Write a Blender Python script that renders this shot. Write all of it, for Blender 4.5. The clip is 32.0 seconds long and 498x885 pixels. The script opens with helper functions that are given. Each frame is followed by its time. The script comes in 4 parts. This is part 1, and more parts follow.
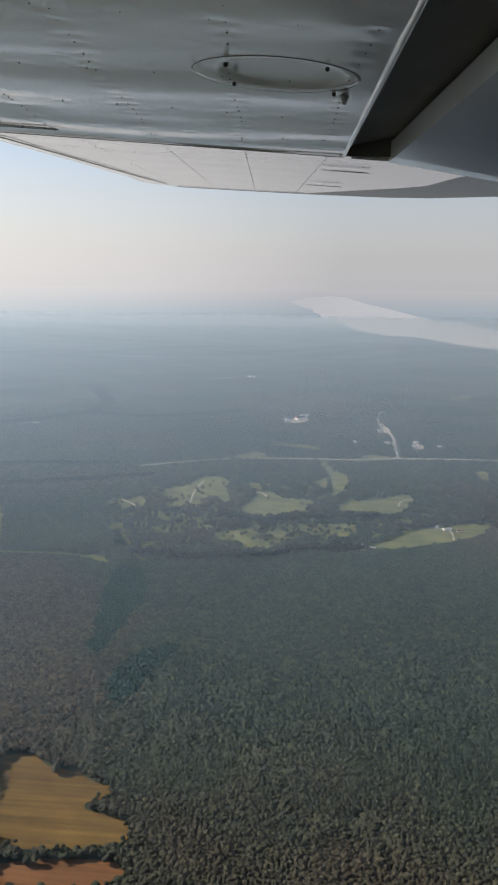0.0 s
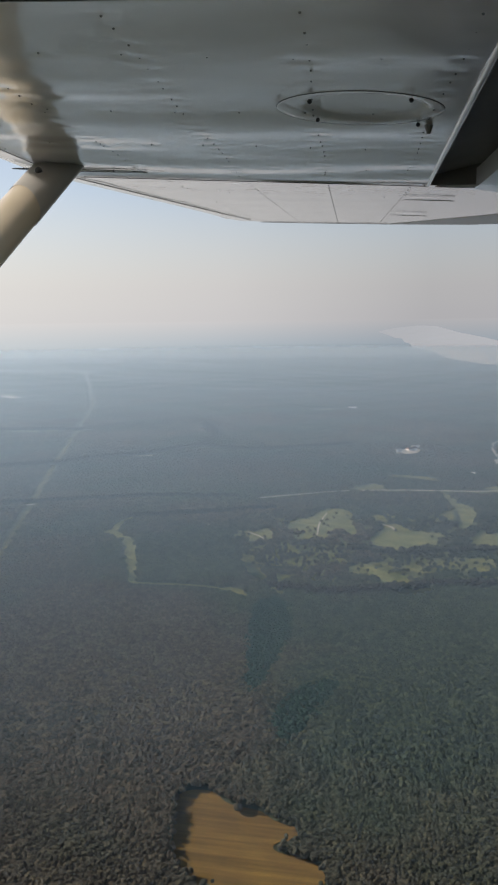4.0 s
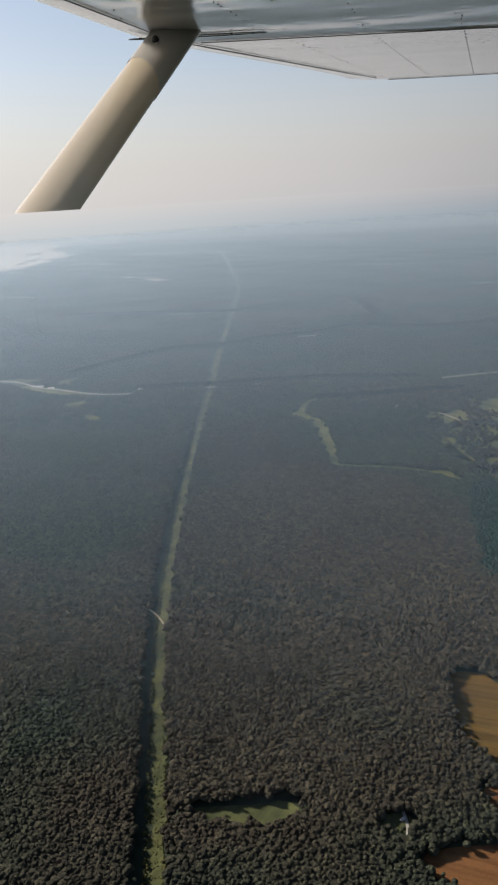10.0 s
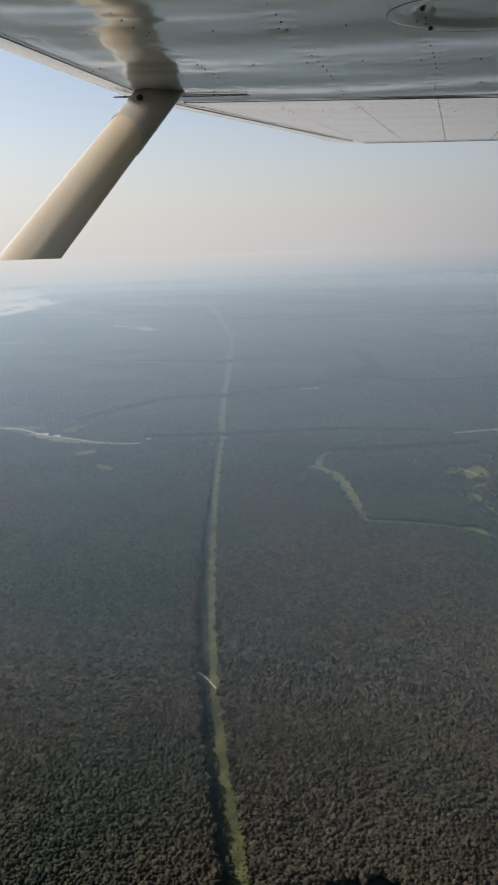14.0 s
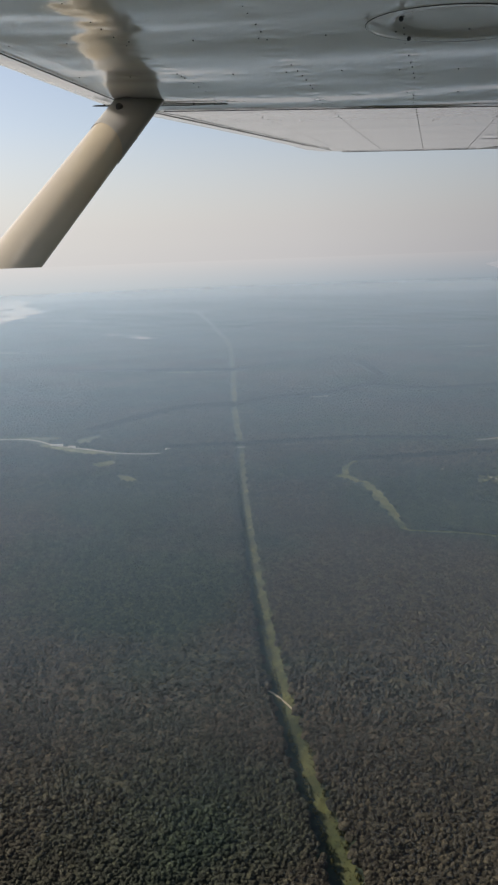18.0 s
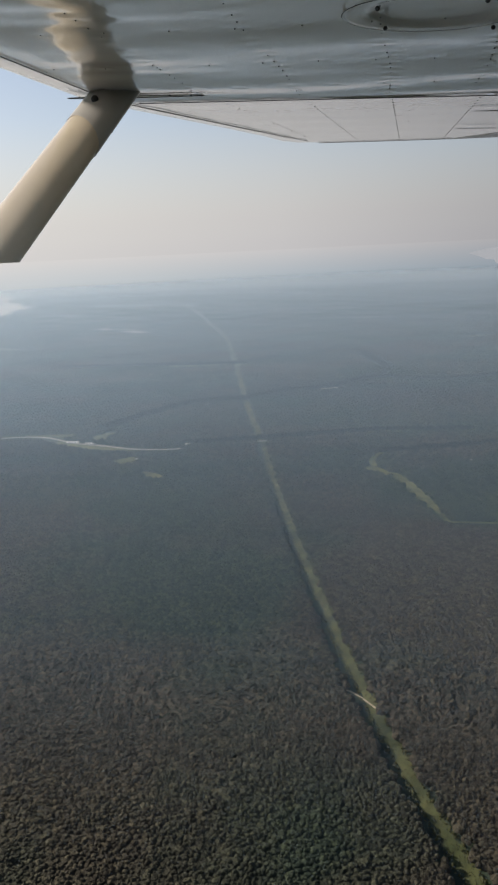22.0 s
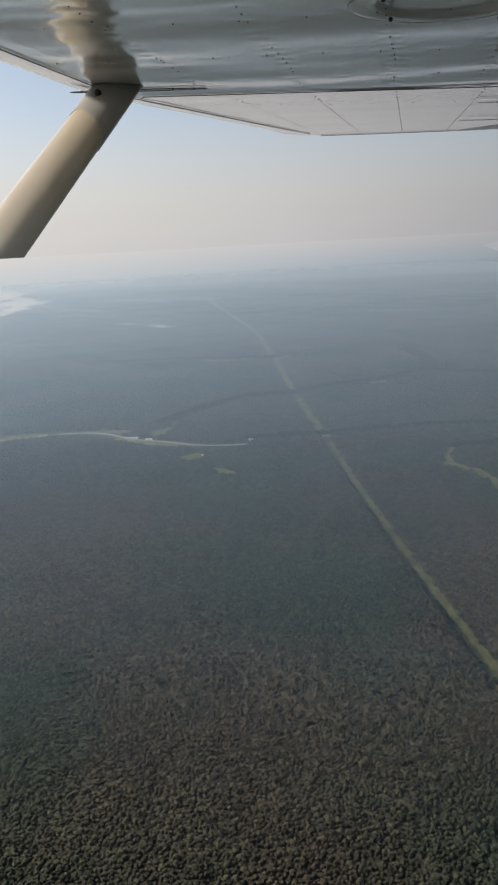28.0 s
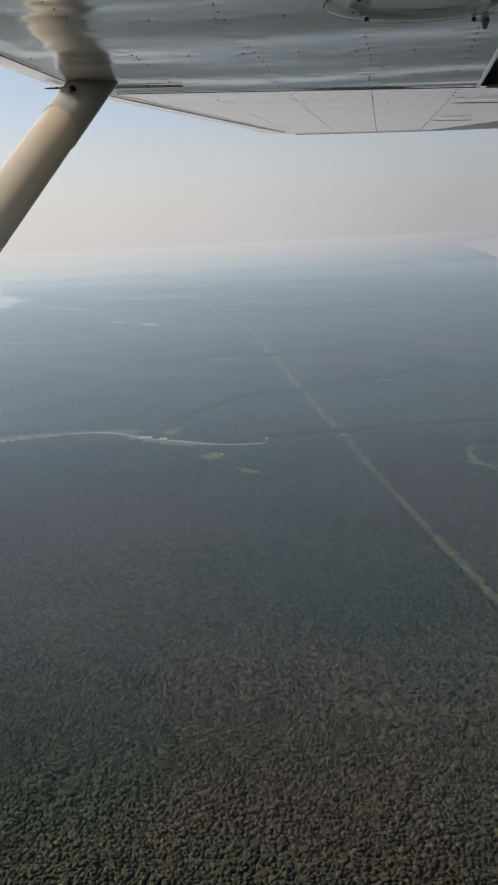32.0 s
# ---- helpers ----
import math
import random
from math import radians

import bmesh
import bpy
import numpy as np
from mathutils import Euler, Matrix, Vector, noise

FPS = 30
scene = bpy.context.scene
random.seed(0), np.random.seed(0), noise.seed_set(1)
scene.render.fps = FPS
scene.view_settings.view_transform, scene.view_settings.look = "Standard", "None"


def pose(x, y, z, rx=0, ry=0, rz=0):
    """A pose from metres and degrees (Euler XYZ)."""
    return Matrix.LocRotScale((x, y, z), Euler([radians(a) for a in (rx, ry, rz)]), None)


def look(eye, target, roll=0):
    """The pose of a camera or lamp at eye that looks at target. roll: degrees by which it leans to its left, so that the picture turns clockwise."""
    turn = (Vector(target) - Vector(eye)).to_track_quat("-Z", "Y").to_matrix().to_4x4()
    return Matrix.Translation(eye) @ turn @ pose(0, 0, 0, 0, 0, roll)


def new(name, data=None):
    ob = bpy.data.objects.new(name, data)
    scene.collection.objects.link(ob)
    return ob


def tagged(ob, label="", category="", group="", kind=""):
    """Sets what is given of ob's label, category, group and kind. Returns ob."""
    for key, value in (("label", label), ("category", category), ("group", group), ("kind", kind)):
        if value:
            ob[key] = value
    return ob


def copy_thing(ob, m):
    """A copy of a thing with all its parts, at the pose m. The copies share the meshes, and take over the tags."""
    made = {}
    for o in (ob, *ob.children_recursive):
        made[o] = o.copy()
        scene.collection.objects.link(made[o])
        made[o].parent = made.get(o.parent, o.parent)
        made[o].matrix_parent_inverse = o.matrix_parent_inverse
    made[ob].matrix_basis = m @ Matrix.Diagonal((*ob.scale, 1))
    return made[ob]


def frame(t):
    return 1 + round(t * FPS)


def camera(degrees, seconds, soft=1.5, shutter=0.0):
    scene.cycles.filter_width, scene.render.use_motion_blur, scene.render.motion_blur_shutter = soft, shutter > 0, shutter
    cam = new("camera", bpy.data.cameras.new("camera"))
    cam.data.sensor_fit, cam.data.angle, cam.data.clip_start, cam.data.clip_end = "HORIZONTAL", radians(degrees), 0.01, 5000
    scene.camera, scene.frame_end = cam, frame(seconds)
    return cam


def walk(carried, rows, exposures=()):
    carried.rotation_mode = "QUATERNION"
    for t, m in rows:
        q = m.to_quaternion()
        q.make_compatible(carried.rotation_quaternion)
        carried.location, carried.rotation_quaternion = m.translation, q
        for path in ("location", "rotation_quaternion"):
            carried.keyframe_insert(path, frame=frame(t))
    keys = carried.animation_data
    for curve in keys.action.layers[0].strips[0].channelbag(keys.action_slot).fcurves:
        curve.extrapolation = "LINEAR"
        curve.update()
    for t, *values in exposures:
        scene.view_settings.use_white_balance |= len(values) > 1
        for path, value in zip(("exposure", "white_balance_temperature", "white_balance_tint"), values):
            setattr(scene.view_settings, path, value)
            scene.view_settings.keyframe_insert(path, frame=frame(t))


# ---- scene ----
# The ground lies at z = 0 and the flight is at z = 20; one unit of the ground plan stands for about 45 m.
# In the clip the aircraft travels along with the camera. Here it stands still, so it is built large and far
# (AIRFRAME times its real size) on the same bearings, and keeps its bearing during the whole flight.
cam = camera(35.8, 32.0, soft=2.2)
PATH = [
    (0, (17.242, -0.000, 19.788), (17.2179, 1.9617, 19.3999), 0.77),
    (0.5, (16.750, 0.001, 19.791), (16.7309, 1.9623, 19.3993), 0.67),
    (1, (16.256, 0.003, 19.795), (16.1620, 1.9608, 19.3973), -1.75),
    (1.5, (15.759, 0.005, 19.798), (15.4899, 1.9509, 19.4223), -1.55),
    (2, (15.260, 0.008, 19.801), (14.9659, 1.9579, 19.4694), -0.62),
    (2.5, (14.759, 0.011, 19.805), (14.4761, 1.9693, 19.5143), 0.28),
    (3, (14.255, 0.014, 19.809), (13.9880, 1.9743, 19.5141), 1.25),
    (3.5, (13.750, 0.018, 19.813), (13.5027, 1.9799, 19.5116), 0.91),
    (5.5, (11.706, 0.037, 19.831), (11.3981, 1.9880, 19.5171), -6.79),
    (6, (11.190, 0.042, 19.835), (10.8879, 1.9958, 19.5319), -6.36),
    (6.5, (10.672, 0.048, 19.841), (10.1579, 1.9293, 19.3985), -5.71),
    (7, (10.153, 0.054, 19.846), (9.5865, 1.8722, 19.2355), -5.32),
    (7.5, (9.631, 0.060, 19.851), (9.0723, 1.8757, 19.2270), -4.78),
    (8, (9.108, 0.066, 19.857), (8.5347, 1.8798, 19.2401), -4.09),
    (8.5, (8.583, 0.072, 19.863), (7.9880, 1.8813, 19.2524), -4.02),
    (9, (8.056, 0.078, 19.869), (7.4679, 1.8918, 19.2645), -3.72),
    (9.5, (7.527, 0.085, 19.875), (6.9570, 1.9037, 19.2707), -3.52),
    (10, (6.997, 0.091, 19.881), (6.4476, 1.9180, 19.2818), -3.56),
    (10.5, (6.466, 0.097, 19.888), (5.9364, 1.9305, 19.2886), -3.46),
    (11, (5.933, 0.104, 19.895), (5.4239, 1.9420, 19.2931), -3.01),
    (11.5, (5.398, 0.110, 19.902), (4.9122, 1.9568, 19.3073), -2.74),
    (12, (4.862, 0.116, 19.909), (4.3953, 1.9729, 19.3298), -2.75),
    (12.5, (4.325, 0.122, 19.916), (3.8753, 1.9866, 19.3478), -2.32),
    (13, (3.786, 0.128, 19.923), (3.3386, 2.0000, 19.3782), -2.28),
    (13.5, (3.246, 0.134, 19.931), (2.7957, 2.0228, 19.4502), -2.30),
    (14, (2.705, 0.140, 19.939), (2.2186, 2.0205, 19.4619), -1.95),
    (14.5, (2.162, 0.146, 19.947), (1.6327, 2.0144, 19.4703), -2.33),
    (15, (1.618, 0.151, 19.955), (1.1210, 2.0291, 19.4812), -2.93),
    (15.5, (1.074, 0.156, 19.963), (0.6123, 2.0434, 19.4901), -3.07),
    (17.5, (-1.116, 0.173, 19.999), (-1.5321, 2.0730, 19.5351), -2.25),
    (18, (-1.666, 0.176, 20.008), (-2.1053, 2.0721, 19.5486), -2.13),
    (18.5, (-2.216, 0.179, 20.018), (-2.6667, 2.0728, 19.5596), -2.34),
    (19, (-2.768, 0.181, 20.027), (-3.2329, 2.0720, 19.5707), -3.11),
    (19.5, (-3.320, 0.183, 20.037), (-3.7618, 2.0791, 19.5788), -3.49),
    (20, (-3.873, 0.185, 20.047), (-4.3027, 2.0811, 19.5797), -3.47),
    (20.5, (-4.426, 0.186, 20.057), (-4.8558, 2.0809, 19.5852), -3.20),
    (21, (-4.980, 0.186, 20.068), (-5.4042, 2.0817, 19.5920), -3.11),
    (21.5, (-5.535, 0.186, 20.078), (-5.9386, 2.0856, 19.6012), -2.94),
    (22, (-6.090, 0.185, 20.089), (-6.4810, 2.0868, 19.6092), -2.83),
    (22.5, (-6.646, 0.183, 20.100), (-7.0275, 2.0875, 19.6214), -2.57),
    (23, (-7.202, 0.181, 20.111), (-7.6011, 2.0814, 19.6308), -2.55),
    (23.5, (-7.759, 0.179, 20.122), (-8.1466, 2.0805, 19.6401), -2.37),
    (24, (-8.316, 0.175, 20.134), (-8.7373, 2.0694, 19.6502), -2.64),
    (24.5, (-8.873, 0.171, 20.145), (-9.2870, 2.0664, 19.6600), -3.04),
    (25, (-9.431, 0.166, 20.157), (-9.8303, 2.0642, 19.6708), -2.74),
    (25.5, (-9.989, 0.160, 20.169), (-10.4074, 2.0541, 19.6824), -2.66),
    (27.5, (-12.222, 0.128, 20.219), (-12.6381, 2.0210, 19.7251), -2.42),
    (28, (-12.780, 0.118, 20.232), (-13.1776, 2.0149, 19.7380), -3.16),
    (28.5, (-13.339, 0.107, 20.245), (-13.7579, 1.9995, 19.7529), -3.52),
    (29, (-13.897, 0.095, 20.258), (-14.2974, 1.9909, 19.7643), -3.53),
    (29.5, (-14.455, 0.082, 20.272), (-14.8423, 1.9804, 19.7773), -3.42),
    (30, (-15.013, 0.067, 20.286), (-15.3859, 1.9683, 19.7876), -3.27),
    (30.5, (-15.571, 0.052, 20.299), (-15.9652, 1.9492, 19.8032), -3.41),
    (31, (-16.128, 0.036, 20.313), (-16.5046, 1.9362, 19.8159), -3.23),
    (31.5, (-16.685, 0.019, 20.328), (-17.0413, 1.9222, 19.8281), -3.08),
    (32, (-17.242, -0.000, 20.342), (-17.5766, 1.9072, 19.8411), -2.90),
]
walk(cam, [(t, look(eye, target, roll)) for t, eye, target, roll in PATH], [(0, 0.93, 6500, 12.2), (1.5, 0.86, 6500, 12.2), (3, 0.73, 6500, 12.2), (4.5, 0.78, 6500, 12.2), (6, 0.88, 6500, 12.2), (7, 0.66, 6500, 12.2), (20, 0.66, 6500, 12.2), (32, 0.64, 6500, 12.2)])

# ---------------------------------------------------------------- world, sun, haze
SUN_AZ, SUN_EL = radians(-72), radians(25)      # azimuth from +y towards +x
GLOW = (math.sin(radians(-84)), math.cos(radians(-84)), 0)      # the side on which the haze is brightest
SUN_DIR = Vector((math.sin(SUN_AZ) * math.cos(SUN_EL), math.cos(SUN_AZ) * math.cos(SUN_EL), math.sin(SUN_EL)))


def make_world():
    w = bpy.data.worlds.new("hazy_sky")
    scene.world = w
    w.use_nodes = True
    nt = w.node_tree
    nt.nodes.clear()
    N, L = nt.nodes.new, nt.links.new
    out, bg = N("ShaderNodeOutputWorld"), N("ShaderNodeBackground")
    sky = N("ShaderNodeTexSky")
    sky.sky_type, sky.sun_disc = "NISHITA", False
    sky.sun_elevation, sky.sun_rotation = SUN_EL, SUN_AZ
    sky.altitude, sky.air_density, sky.dust_density, sky.ozone_density = 900, 1.0, 1.6, 1.2
    tc, sep = N("ShaderNodeTexCoord"), N("ShaderNodeSeparateXYZ")
    L(tc.outputs["Generated"], sep.inputs[0])
    # haze layer: thick at the horizon, thinning out upwards
    ramp = N("ShaderNodeValToRGB")
    e = ramp.color_ramp.elements
    e[0].position, e[0].color = 0.0, (1, 1, 1, 1)
    e[1].position, e[1].color = 0.34, (0.05, 0.05, 0.05, 1)
    for p, v in ((0.04, 0.95), (0.09, 0.72), (0.16, 0.36)):
        k = ramp.color_ramp.elements.new(p)
        k.color = (v, v, v, 1)
    L(sep.outputs["Z"], ramp.inputs[0])
    # haze is brighter and warmer on the side of the sun
    dot = N("ShaderNodeVectorMath")
    dot.operation = "DOT_PRODUCT"
    dot.inputs[1].default_value = GLOW
    L(tc.outputs["Generated"], dot.inputs[0])
    hz = N("ShaderNodeValToRGB")
    h = hz.color_ramp.elements
    h[0].position, h[0].color = 0.0, (0.475, 0.47, 0.475, 1)
    h[1].position, h[1].color = 0.9, (0.95, 0.91, 0.86, 1)
    for p, c in ((0.25, (0.65, 0.635, 0.625, 1)), (0.5, (0.76, 0.74, 0.71, 1))):
        hz.color_ramp.elements.new(p).color = c
    L(dot.outputs["Value"], hz.inputs[0])
    skm = N("ShaderNodeVectorMath")
    skm.operation = "SCALE"
    skm.inputs["Scale"].default_value = SKY
    L(sky.outputs[0], skm.inputs[0])
    mix = N("ShaderNodeMix")
    mix.data_type = "RGBA"
    L(ramp.outputs[0], mix.inputs["Factor"])
    L(skm.outputs[0], mix.inputs["A"])
    L(hz.outputs[0], mix.inputs["B"])
    # a little dimmer in the lowest degree and towards the zenith
    low = N("ShaderNodeValToRGB")
    q = low.color_ramp.elements
    q[0].position, q[0].color = 0.0, (0.96, 0.97, 0.98, 1)
    q[1].position, q[1].color = 0.8, (0.45, 0.45, 0.5, 1)
    for p, v in ((0.010, 0.97), (0.022, 0.985), (0.05, 1.0), (0.3, 1.0)):
        low.color_ramp.elements.new(p).color = (v, min(1, v * 1.01), min(1, v * 1.02), 1)
    L(sep.outputs["Z"], low.inputs[0])
    dim = N("ShaderNodeMix")
    dim.data_type, dim.blend_type = "RGBA", "MULTIPLY"
    dim.inputs["Factor"].default_value = 1.0
    L(mix.outputs["Result"], dim.inputs["A"])
    L(low.outputs[0], dim.inputs["B"])
    L(dim.outputs["Result"], bg.inputs[0])
    bg.inputs[1].default_value = 0.555
    L(bg.outputs[0], out.inputs[0])


SKY = 0.135
make_world()
sun = new("sun", bpy.data.lights.new("sun", "SUN"))
sun.data.energy, sun.data.angle, sun.data.color = 5.0, radians(4.0), (1.0, 0.92, 0.81)
sun.matrix_world = look(SUN_DIR * 100, (0, 0, 0))


# ---------------------------------------------------------------- materials
def material(name):
    m = bpy.data.materials.new(name)
    m.use_nodes = True
    nt = m.node_tree
    b = nt.nodes["Principled BSDF"]
    return m, nt, b


def noise_node(nt, coord, scale, detail=4, rough=0.55):
    n = nt.nodes.new("ShaderNodeTexNoise")
    n.inputs["Scale"].default_value, n.inputs["Detail"].default_value = scale, detail
    n.inputs["Roughness"].default_value = rough
    nt.links.new(coord, n.inputs["Vector"])
    return n.outputs["Fac"]


def ramp_node(nt, fac, stops):
    r = nt.nodes.new("ShaderNodeValToRGB")
    e = r.color_ramp.elements
    e[0].position, e[0].color = stops[0][0], (*stops[0][1], 1)
    e[1].position, e[1].color = stops[-1][0], (*stops[-1][1], 1)
    for p, c in stops[1:-1]:
        e.new(p).color = (*c, 1)
    nt.links.new(fac, r.inputs[0])
    return r.outputs[0]


def mix_node(nt, fac, a, b, mode="MIX"):
    m = nt.nodes.new("ShaderNodeMix")
    m.data_type, m.blend_type = "RGBA", mode
    for sock, v in ((m.inputs["Factor"], fac), (m.inputs["A"], a), (m.inputs["B"], b)):
        if isinstance(v, (int, float)):
            sock.default_value = v
        elif isinstance(v, tuple):
            sock.default_value = (*v, 1)
        else:
            nt.links.new(v, sock)
    return m.outputs["Result"]


def position(nt):
    return nt.nodes.new("ShaderNodeNewGeometry").outputs["Position"]


STANDS = ((24, 40, 20, 0.22), (13, 52, 8, 0.12), (-1, 61, 10, 0.12), (-17, 42, 8, 0.15), (-26, 58, 8, 0.08), (-30, 27, 7, 0.12), (-14, 21, 5, -0.05), (-7, 24, 5, 0.10),
          (0, 27, 12, -0.16), (-3, 45, 13, -0.16), (-23, 31, 8, -0.12), (-37, 52, 12, -0.10), (6, 37, 7, -0.08))     # x, y, radius, greener or browner


def mat_canopy():
    m, nt, b = material("forest_canopy")
    pos = position(nt)
    isl = nt.nodes.new("ShaderNodeNewGeometry").outputs["Random Per Island"]
    stand = noise_node(nt, pos, 0.055, 5, 0.6)
    # broad stands: greener oak woods, browner crowns in between
    flat = nt.nodes.new("ShaderNodeVectorMath")
    flat.operation = "MULTIPLY"
    flat.inputs[1].default_value = (1, 1, 0)
    nt.links.new(pos, flat.inputs[0])
    for cx, cy, radius, more in STANDS:
        far_off, fall, add = (nt.nodes.new(n) for n in ("ShaderNodeVectorMath", "ShaderNodeMapRange", "ShaderNodeMath"))
        far_off.operation = "DISTANCE"
        far_off.inputs[1].default_value = (cx, cy, 0)
        nt.links.new(flat.outputs[0], far_off.inputs[0])
        fall.interpolation_type = "SMOOTHSTEP"
        for k, v in enumerate((0.35 * radius, radius, more, 0.0)):
            fall.inputs[k + 1].default_value = v
        nt.links.new(far_off.outputs["Value"], fall.inputs[0])
        nt.links.new(stand, add.inputs[0])
        nt.links.new(fall.outputs[0], add.inputs[1])
        stand = add.outputs[0]
    warm = ramp_node(nt, isl, ((0.0, (0.0429, 0.0382, 0.0289)), (0.55, (0.0652, 0.0577, 0.0429)), (1.0, (0.0968, 0.0857, 0.0596))))
    cool = ramp_node(nt, isl, ((0.0, (0.0270, 0.0401, 0.0298)), (0.55, (0.0401, 0.0577, 0.0409)), (1.0, (0.0642, 0.0838, 0.0531))))
    f = ramp_node(nt, stand, ((0.40, (0, 0, 0)), (0.60, (1, 1, 1))))
    col = mix_node(nt, f, warm, cool)
    fine = noise_node(nt, pos, 24.0, 4, 0.75)
    col = mix_node(nt, 0.9, col, ramp_node(nt, fine, ((0.3, (0.4, 0.42, 0.45)), (0.7, (1.6, 1.58, 1.5)))), "MULTIPLY")
    far = noise_node(nt, pos, 0.02, 4, 0.6)
    col = mix_node(nt, 0.6, col, ramp_node(nt, far, ((0.35, (0.6, 0.62, 0.66)), (0.65, (1.35, 1.32, 1.25)))), "MULTIPLY")
    nt.links.new(col, b.inputs["Base Color"])
    bump = nt.nodes.new("ShaderNodeBump")
    bump.inputs["Strength"].default_value, bump.inputs["Distance"].default_value = 1.0, 0.12
    nt.links.new(noise_node(nt, pos, 26.0, 4, 0.7), bump.inputs["Height"])
    nt.links.new(bump.outputs[0], b.inputs["Normal"])
    b.inputs["Roughness"].default_value = 0.75
    b.inputs["Specular IOR Level"].default_value = 0.04
    return m


def mat_pine():
    m, nt, b = material("pine_needles")
    isl = nt.nodes.new("ShaderNodeNewGeometry").outputs["Random Per Island"]
    col = ramp_node(nt, isl, ((0.0, (0.016, 0.036, 0.028)), (1.0, (0.028, 0.054, 0.039))))
    col = mix_node(nt, 0.7, col, ramp_node(nt, noise_node(nt, position(nt), 12, 3), ((0.3, (0.6, 0.6, 0.6)), (0.7, (1.3, 1.3, 1.3)))), "MULTIPLY")
    nt.links.new(col, b.inputs["Base Color"])
    b.inputs["Roughness"].default_value = 0.8
    b.inputs["Specular IOR Level"].default_value = 0.04
    return m


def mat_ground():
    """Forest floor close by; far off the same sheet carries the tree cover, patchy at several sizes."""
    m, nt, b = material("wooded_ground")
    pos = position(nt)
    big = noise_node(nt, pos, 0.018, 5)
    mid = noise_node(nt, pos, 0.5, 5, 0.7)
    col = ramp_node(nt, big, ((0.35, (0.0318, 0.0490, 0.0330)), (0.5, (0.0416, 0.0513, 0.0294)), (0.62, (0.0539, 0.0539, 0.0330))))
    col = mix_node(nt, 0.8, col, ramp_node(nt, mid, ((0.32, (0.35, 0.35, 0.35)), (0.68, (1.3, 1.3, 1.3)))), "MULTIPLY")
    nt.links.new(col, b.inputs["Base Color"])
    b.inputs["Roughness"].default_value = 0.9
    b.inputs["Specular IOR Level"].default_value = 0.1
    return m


def mat_field(name, dark, light, stripe, angle, scale=2.2):
    m, nt, b = material(name)
    pos = position(nt)
    mp = nt.nodes.new("ShaderNodeMapping")
    mp.inputs["Rotation"].default_value = (0, 0, radians(angle))
    nt.links.new(pos, mp.inputs["Vector"])
    col = ramp_node(nt, noise_node(nt, pos, 0.55, 5), ((0.3, dark), (0.7, light)))
    st = nt.nodes.new("ShaderNodeMapping")
    st.inputs["Scale"].default_value = (0.05, 1.0, 1.0)
    nt.links.new(mp.outputs[0], st.inputs["Vector"])
    bands = noise_node(nt, st.outputs[0], scale, 3, 0.6)
    col = mix_node(nt, stripe, col, ramp_node(nt, bands, ((0.35, (0.55, 0.55, 0.55)), (0.65, (1.35, 1.35, 1.35)))), "MULTIPLY")
    col = mix_node(nt, 0.4, col, ramp_node(nt, noise_node(nt, pos, 14, 3, 0.7), ((0.3, (0.6, 0.6, 0.6)), (0.7, (1.3, 1.3, 1.3)))), "MULTIPLY")
    nt.links.new(col, b.inputs["Base Color"])
    b.inputs["Roughness"].default_value = 0.9
    b.inputs["Specular IOR Level"].default_value = 0.1
    return m


def mat_plain(name, colour, rough=0.7, metal=0.0, vary=0.25, scale=3.0):
    m, nt, b = material(name)
    n = noise_node(nt, nt.nodes.new("ShaderNodeTexCoord").outputs["Object"], scale, 4)
    lo, hi = tuple(c * (1 - vary) for c in colour), tuple(min(1, c * (1 + vary)) for c in colour)
    nt.links.new(ramp_node(nt, n, ((0.3, lo), (0.7, hi))), b.inputs["Base Color"])
    b.inputs["Roughness"].default_value, b.inputs["Metallic"].default_value = rough, metal
    return m


def mat_paint():
    """White aircraft enamel: glossy, with faint dirt streaks along the airflow."""
    m, nt, b = material("white_enamel")
    co = nt.nodes.new("ShaderNodeTexCoord").outputs["Object"]
    mp = nt.nodes.new("ShaderNodeMapping")
    mp.inputs["Scale"].default_value = (0.35, 3.0, 1.0)
    nt.links.new(co, mp.inputs["Vector"])
    dirt = noise_node(nt, mp.outputs[0], 5.0, 6, 0.65)
    nt.links.new(ramp_node(nt, dirt, ((0.3, (0.77, 0.725, 0.675)), (0.6, (0.795, 0.75, 0.70)))), b.inputs["Base Color"])
    nt.links.new(ramp_node(nt, noise_node(nt, co, 30, 3), ((0.3, (0.13,) * 3), (0.7, (0.17,) * 3))), b.inputs["Roughness"])
    b.inputs["IOR"].default_value = 1.5
    b.inputs["Coat Weight"].default_value = 0.5
    b.inputs["Coat Roughness"].default_value = 0.06
    return m


def mat_water():
    m, nt, b = material("glare_white_water")
    pos = position(nt)
    # near-white base colour stands in for sky glare on the water
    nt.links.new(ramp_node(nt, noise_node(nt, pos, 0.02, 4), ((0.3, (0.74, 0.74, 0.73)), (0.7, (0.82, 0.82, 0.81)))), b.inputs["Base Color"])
    b.inputs["Roughness"].default_value = 0.05
    return m


